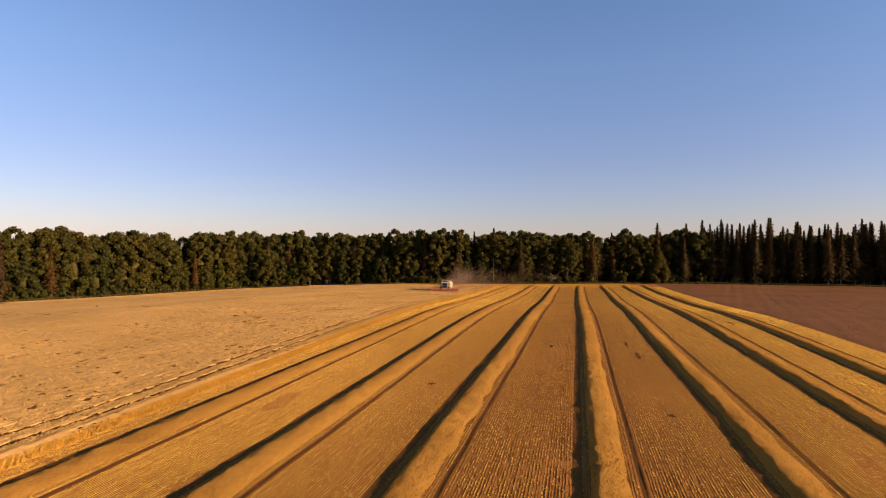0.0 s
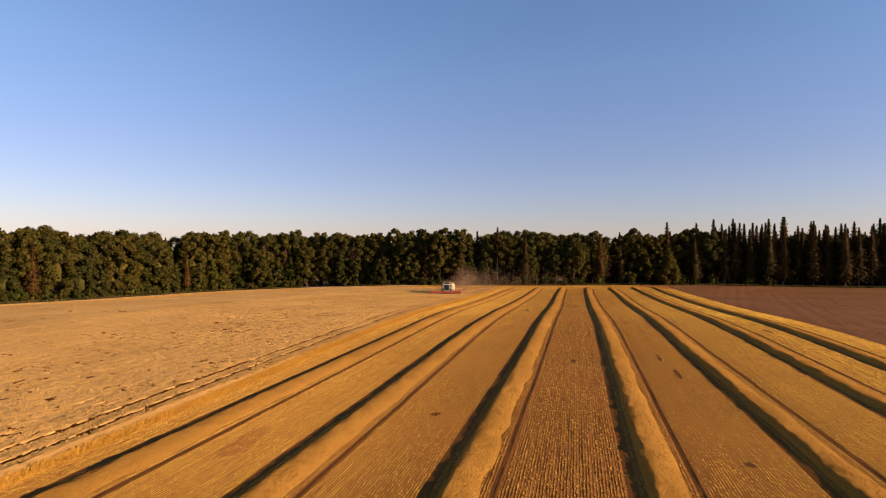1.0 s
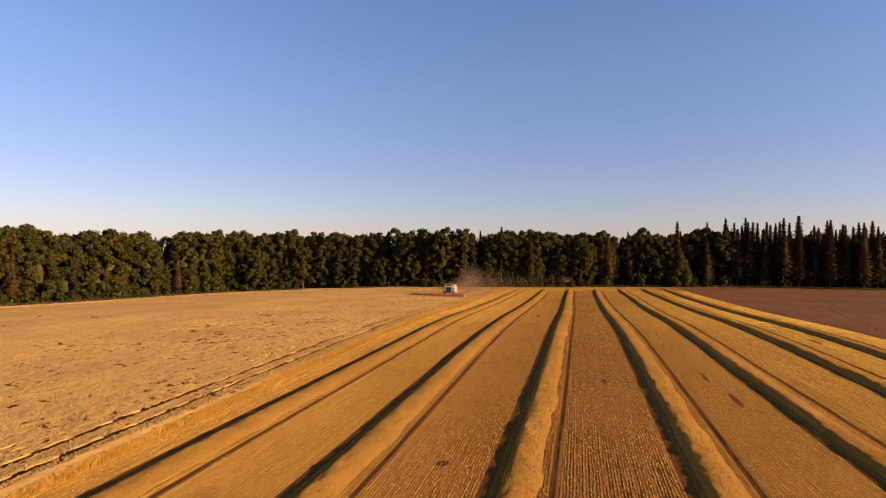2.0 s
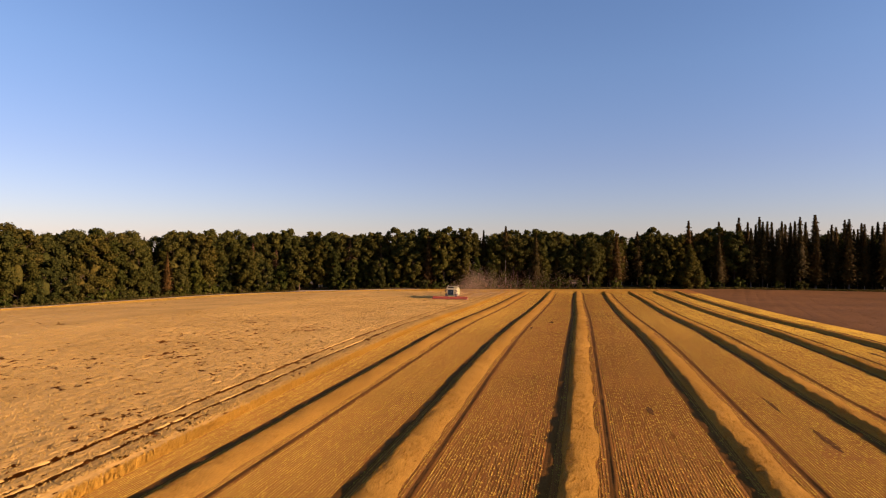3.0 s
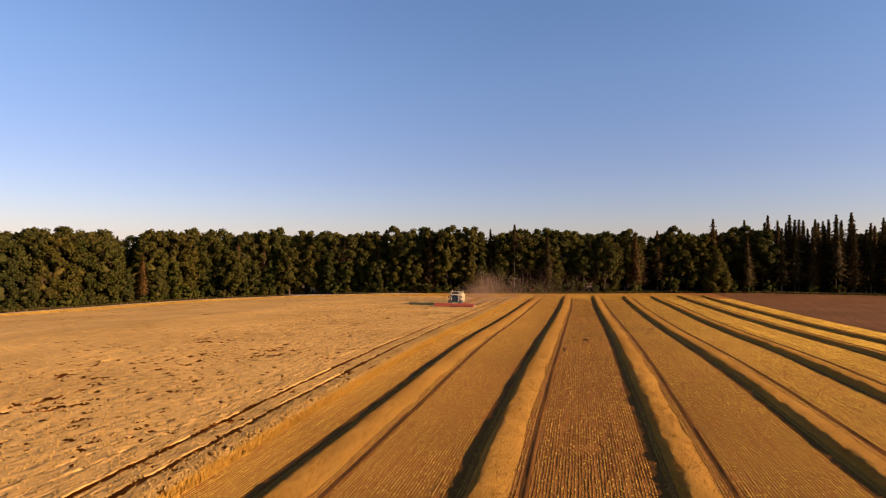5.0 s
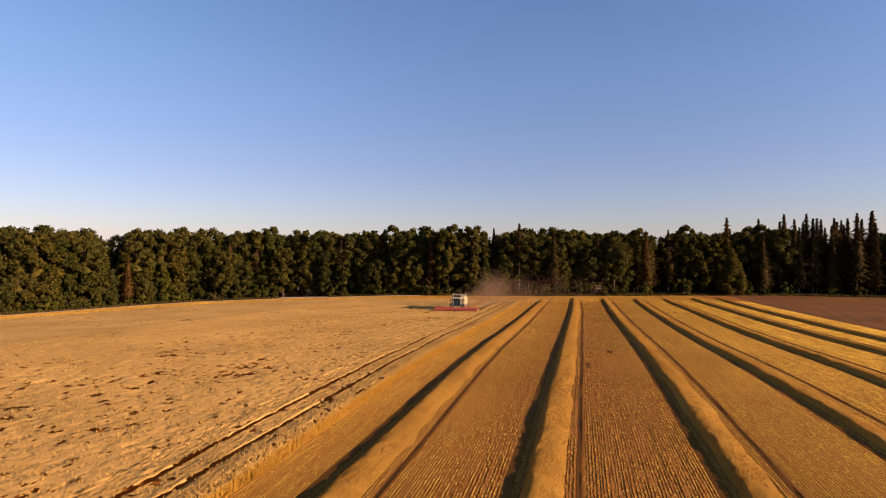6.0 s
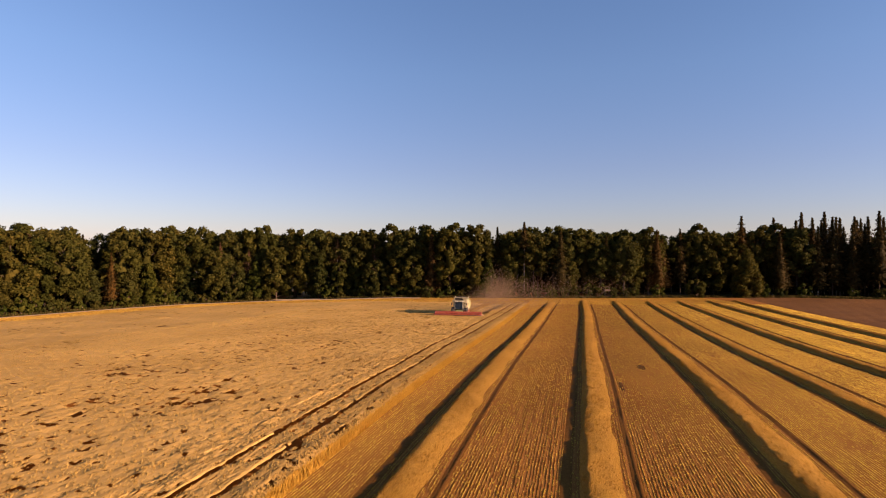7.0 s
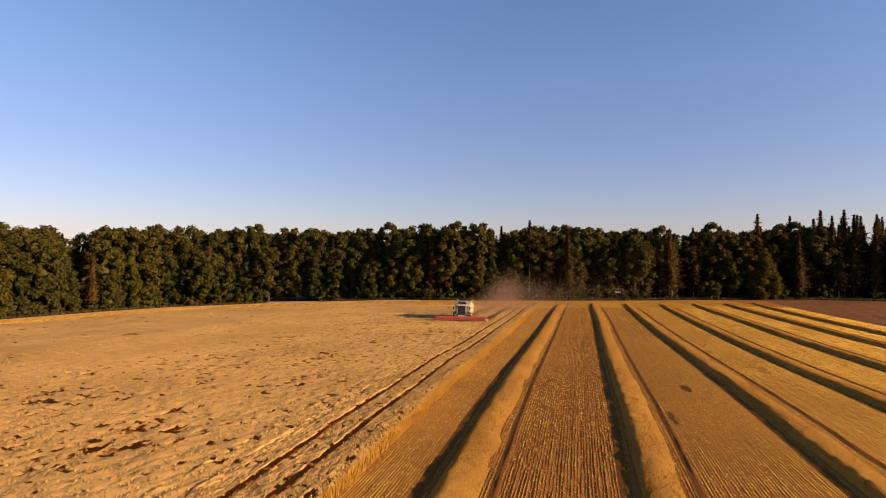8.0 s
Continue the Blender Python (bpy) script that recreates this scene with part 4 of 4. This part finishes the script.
    part("beacon_post", boxed(-1.5, -1.1, 1.0, 1.25, 4.2, 4.4, bevel=0.03), MAT_BLACK, e)
    # axles and feeder
    part("front_axle", rodded((-1.5, 0, 0.95), (1.5, 0, 0.95), 0.16, 10), MAT_STEEL, e)
    part("rear_axle", rodded((-1.3, 4.6, 0.65), (1.3, 4.6, 0.65), 0.11, 10), MAT_STEEL, e)
    part("feeder_house", prism([(-2.6, 0.35), (0.9, 1.1), (0.9, 1.9), (-2.6, 1.05)], -0.8, 0.8), MAT_GREEN, e)
    wheels = [wheel_part(e, "front_wheel", x, 0.0, 0.95, 0.72) for x in (-1.35, 1.35)]
    wheels += [wheel_part(e, "rear_wheel", x, 4.6, 0.65, 0.48) for x in (-1.25, 1.25)]
    # header
    HW = 4.65
    head = part("header", prism([(-4.1, 0.18), (-2.6, 0.12), (-2.5, 1.15), (-2.65, 1.22), (-2.75, 0.4), (-4.1, 0.24)], -HW, HW), MAT_RED, e, "wide red grain header")
    for x in (-HW, HW):
        part("end_panel", prism([(-4.5, 0.2), (-2.5, 0.1), (-2.5, 1.2), (-3.3, 1.05), (-4.5, 0.45)], x - 0.06, x + 0.06), MAT_RED, head)
        part("crop_divider", prism([(-5.4, 0.25), (-4.4, 0.15), (-4.4, 0.62)], x - 0.1, x + 0.1), MAT_CREAM, head, "pale pointed crop divider")
    part("warning_board", boxed(HW + 0.08, HW + 0.42, -3.4, -3.32, 0.55, 0.98), MAT_YELLOW, head, "pale yellow marker board")
    part("table_auger", rodded((-HW + 0.1, -3.1, 0.55), (HW - 0.1, -3.1, 0.55), 0.28, 14), MAT_STEEL, head)
    part("cutter_bar", boxed(-HW, HW, -4.25, -4.1, 0.16, 0.22), MAT_STEEL, head)
    part("header_top_beam", rodded((-HW, -2.6, 1.22), (HW, -2.6, 1.22), 0.1, 8), MAT_RED, head)
    for x in (-HW + 0.12, 0.0, HW - 0.12):
        part("reel_arm", rodded((x, -2.6, 1.2), (x, -4.0, 0.92), 0.06, 6), MAT_RED, head)
    # reel, which turns
    reel = part("reel", rodded((-HW + 0.2, 0, 0), (HW - 0.2, 0, 0), 0.09, 10), MAT_RED, e, "red turning pick-up reel")
    reel.matrix_basis = pose(0, -3.95, 0.90)
    for i in range(6):
        a = math.radians(60 * i)
        y, z = 0.42 * math.cos(a), 0.42 * math.sin(a)
        bm = boxed(-HW + 0.2, HW - 0.2, y - 0.035, y + 0.035, z - 0.07, z + 0.07)
        for t in range(30):
            x = -HW + 0.35 + t * 0.308
            box(bm, x - 0.012, x + 0.012, y - 0.012, y + 0.012, z - 0.3, z)
        part("reel_bat", bm, MAT_RED, reel)
    for k in range(6):
        x = -HW + 0.25 + k * (2 * HW - 0.5) / 5
        bm = bmesh.new()
        for i in range(6):
            a = math.radians(60 * i)
            rod(bm, (x, 0, 0), (x, 0.42 * math.cos(a), 0.42 * math.sin(a)), 0.03, 5)
        part("reel_spider", bm, MAT_RED, reel)
    trim_m = Matrix.Diagonal((0.94, 1.0, 0.90, 1.0))
    for ob in e.children:
        if ob not in wheels and ob is not head and ob is not reel:
            for piece in (ob, *ob.children):
                piece.data.transform(trim_m)
    return e, wheels, reel


HARVESTER, WHEELS, REEL = combine()

# ---- dust behind the harvester ----
def dust_puff(x, y, z, r, n):
    """A drifting puff of dust: many tiny floating specks, thick in the middle and thinning outwards."""
    n *= 11
    P = rng.normal(0, 1, (n, 3)) * np.array(r)
    P[:, 2] = np.maximum(P[:, 2], -z + 0.1)
    V = (P[:, None, :] + rng.normal(0, 0.0175, (n, 3, 3))).reshape(-1, 3)
    f = np.arange(n * 3).reshape(-1, 3)
    ob = new("dust_cloud", mesh_of("dust_cloud", V, f, MAT_DUST))
    tagged(ob, "thin tan dust cloud drifting behind the combine harvester", "dust", "drifting dust", kind="stuff")
    return ob


PUFFS = []
for x, y, z, r, n in ((-41.8, 189, 1.6, (1.4, 2.0, 0.9), 2600), (-39.0, 193, 2.6, (1.9, 2.4, 1.5), 4600), (-36.8, 198, 4.0, (1.8, 2.8, 1.9), 4400), (-38.2, 195, 5.6, (1.1, 1.8, 2.0), 900),
                      (-33, 206, 3.6, (3.0, 4, 1.9), 2600), (-29, 213, 3.6, (4.0, 5, 2.0), 1800), (-22, 220, 3.8, (5.5, 6, 2.2), 1200),
                      (-13, 228, 4.0, (6.5, 6, 2.4), 900), (-36.2, 201, 5.6, (1.5, 2, 1.4), 900), (-32, 206, 1.2, (4.5, 5, 0.7), 1800)):
    PUFFS.append((dust_puff(x, y - 5.0, z, r, n), x, y - 5.0, float(land(x, y - 5.0)) + z))


def motions():
    """The harvester creeps forward with turning wheels and reel, and its dust drifts off."""
    x0, y0, x1, y1 = -40.9, 177.8, -41.8, 176.9
    rows, steps = [], 8
    for i in range(steps + 1):
        f = i / steps
        x, y = x0 + (x1 - x0) * f, y0 + (y1 - y0) * f
        rows.append((8.0 * f, pose(x, y, float(land(x, y)), 0, 0, 5)))
    walk(HARVESTER, rows)
    for w in WHEELS:
        c = w.matrix_basis.translation.copy()
        walk(w, [(8.0 * i / 4, pose(*c, math.degrees(1.5 / c.z) * i / 4, 0, 0)) for i in range(5)])
    c = REEL.matrix_basis.translation.copy()
    walk(REEL, [(8.0 * i / 64, pose(*c, 45 * i, 0, 0)) for i in range(65)])
    for i, (ob, x, y, z) in enumerate(PUFFS):
        walk(ob, [(0.0, pose(x - 1.2, y - 0.8, z - 0.15)), (8.0, pose(x + 1.6, y + 0.8, z + 0.25, 0, 0, 12))])


motions()
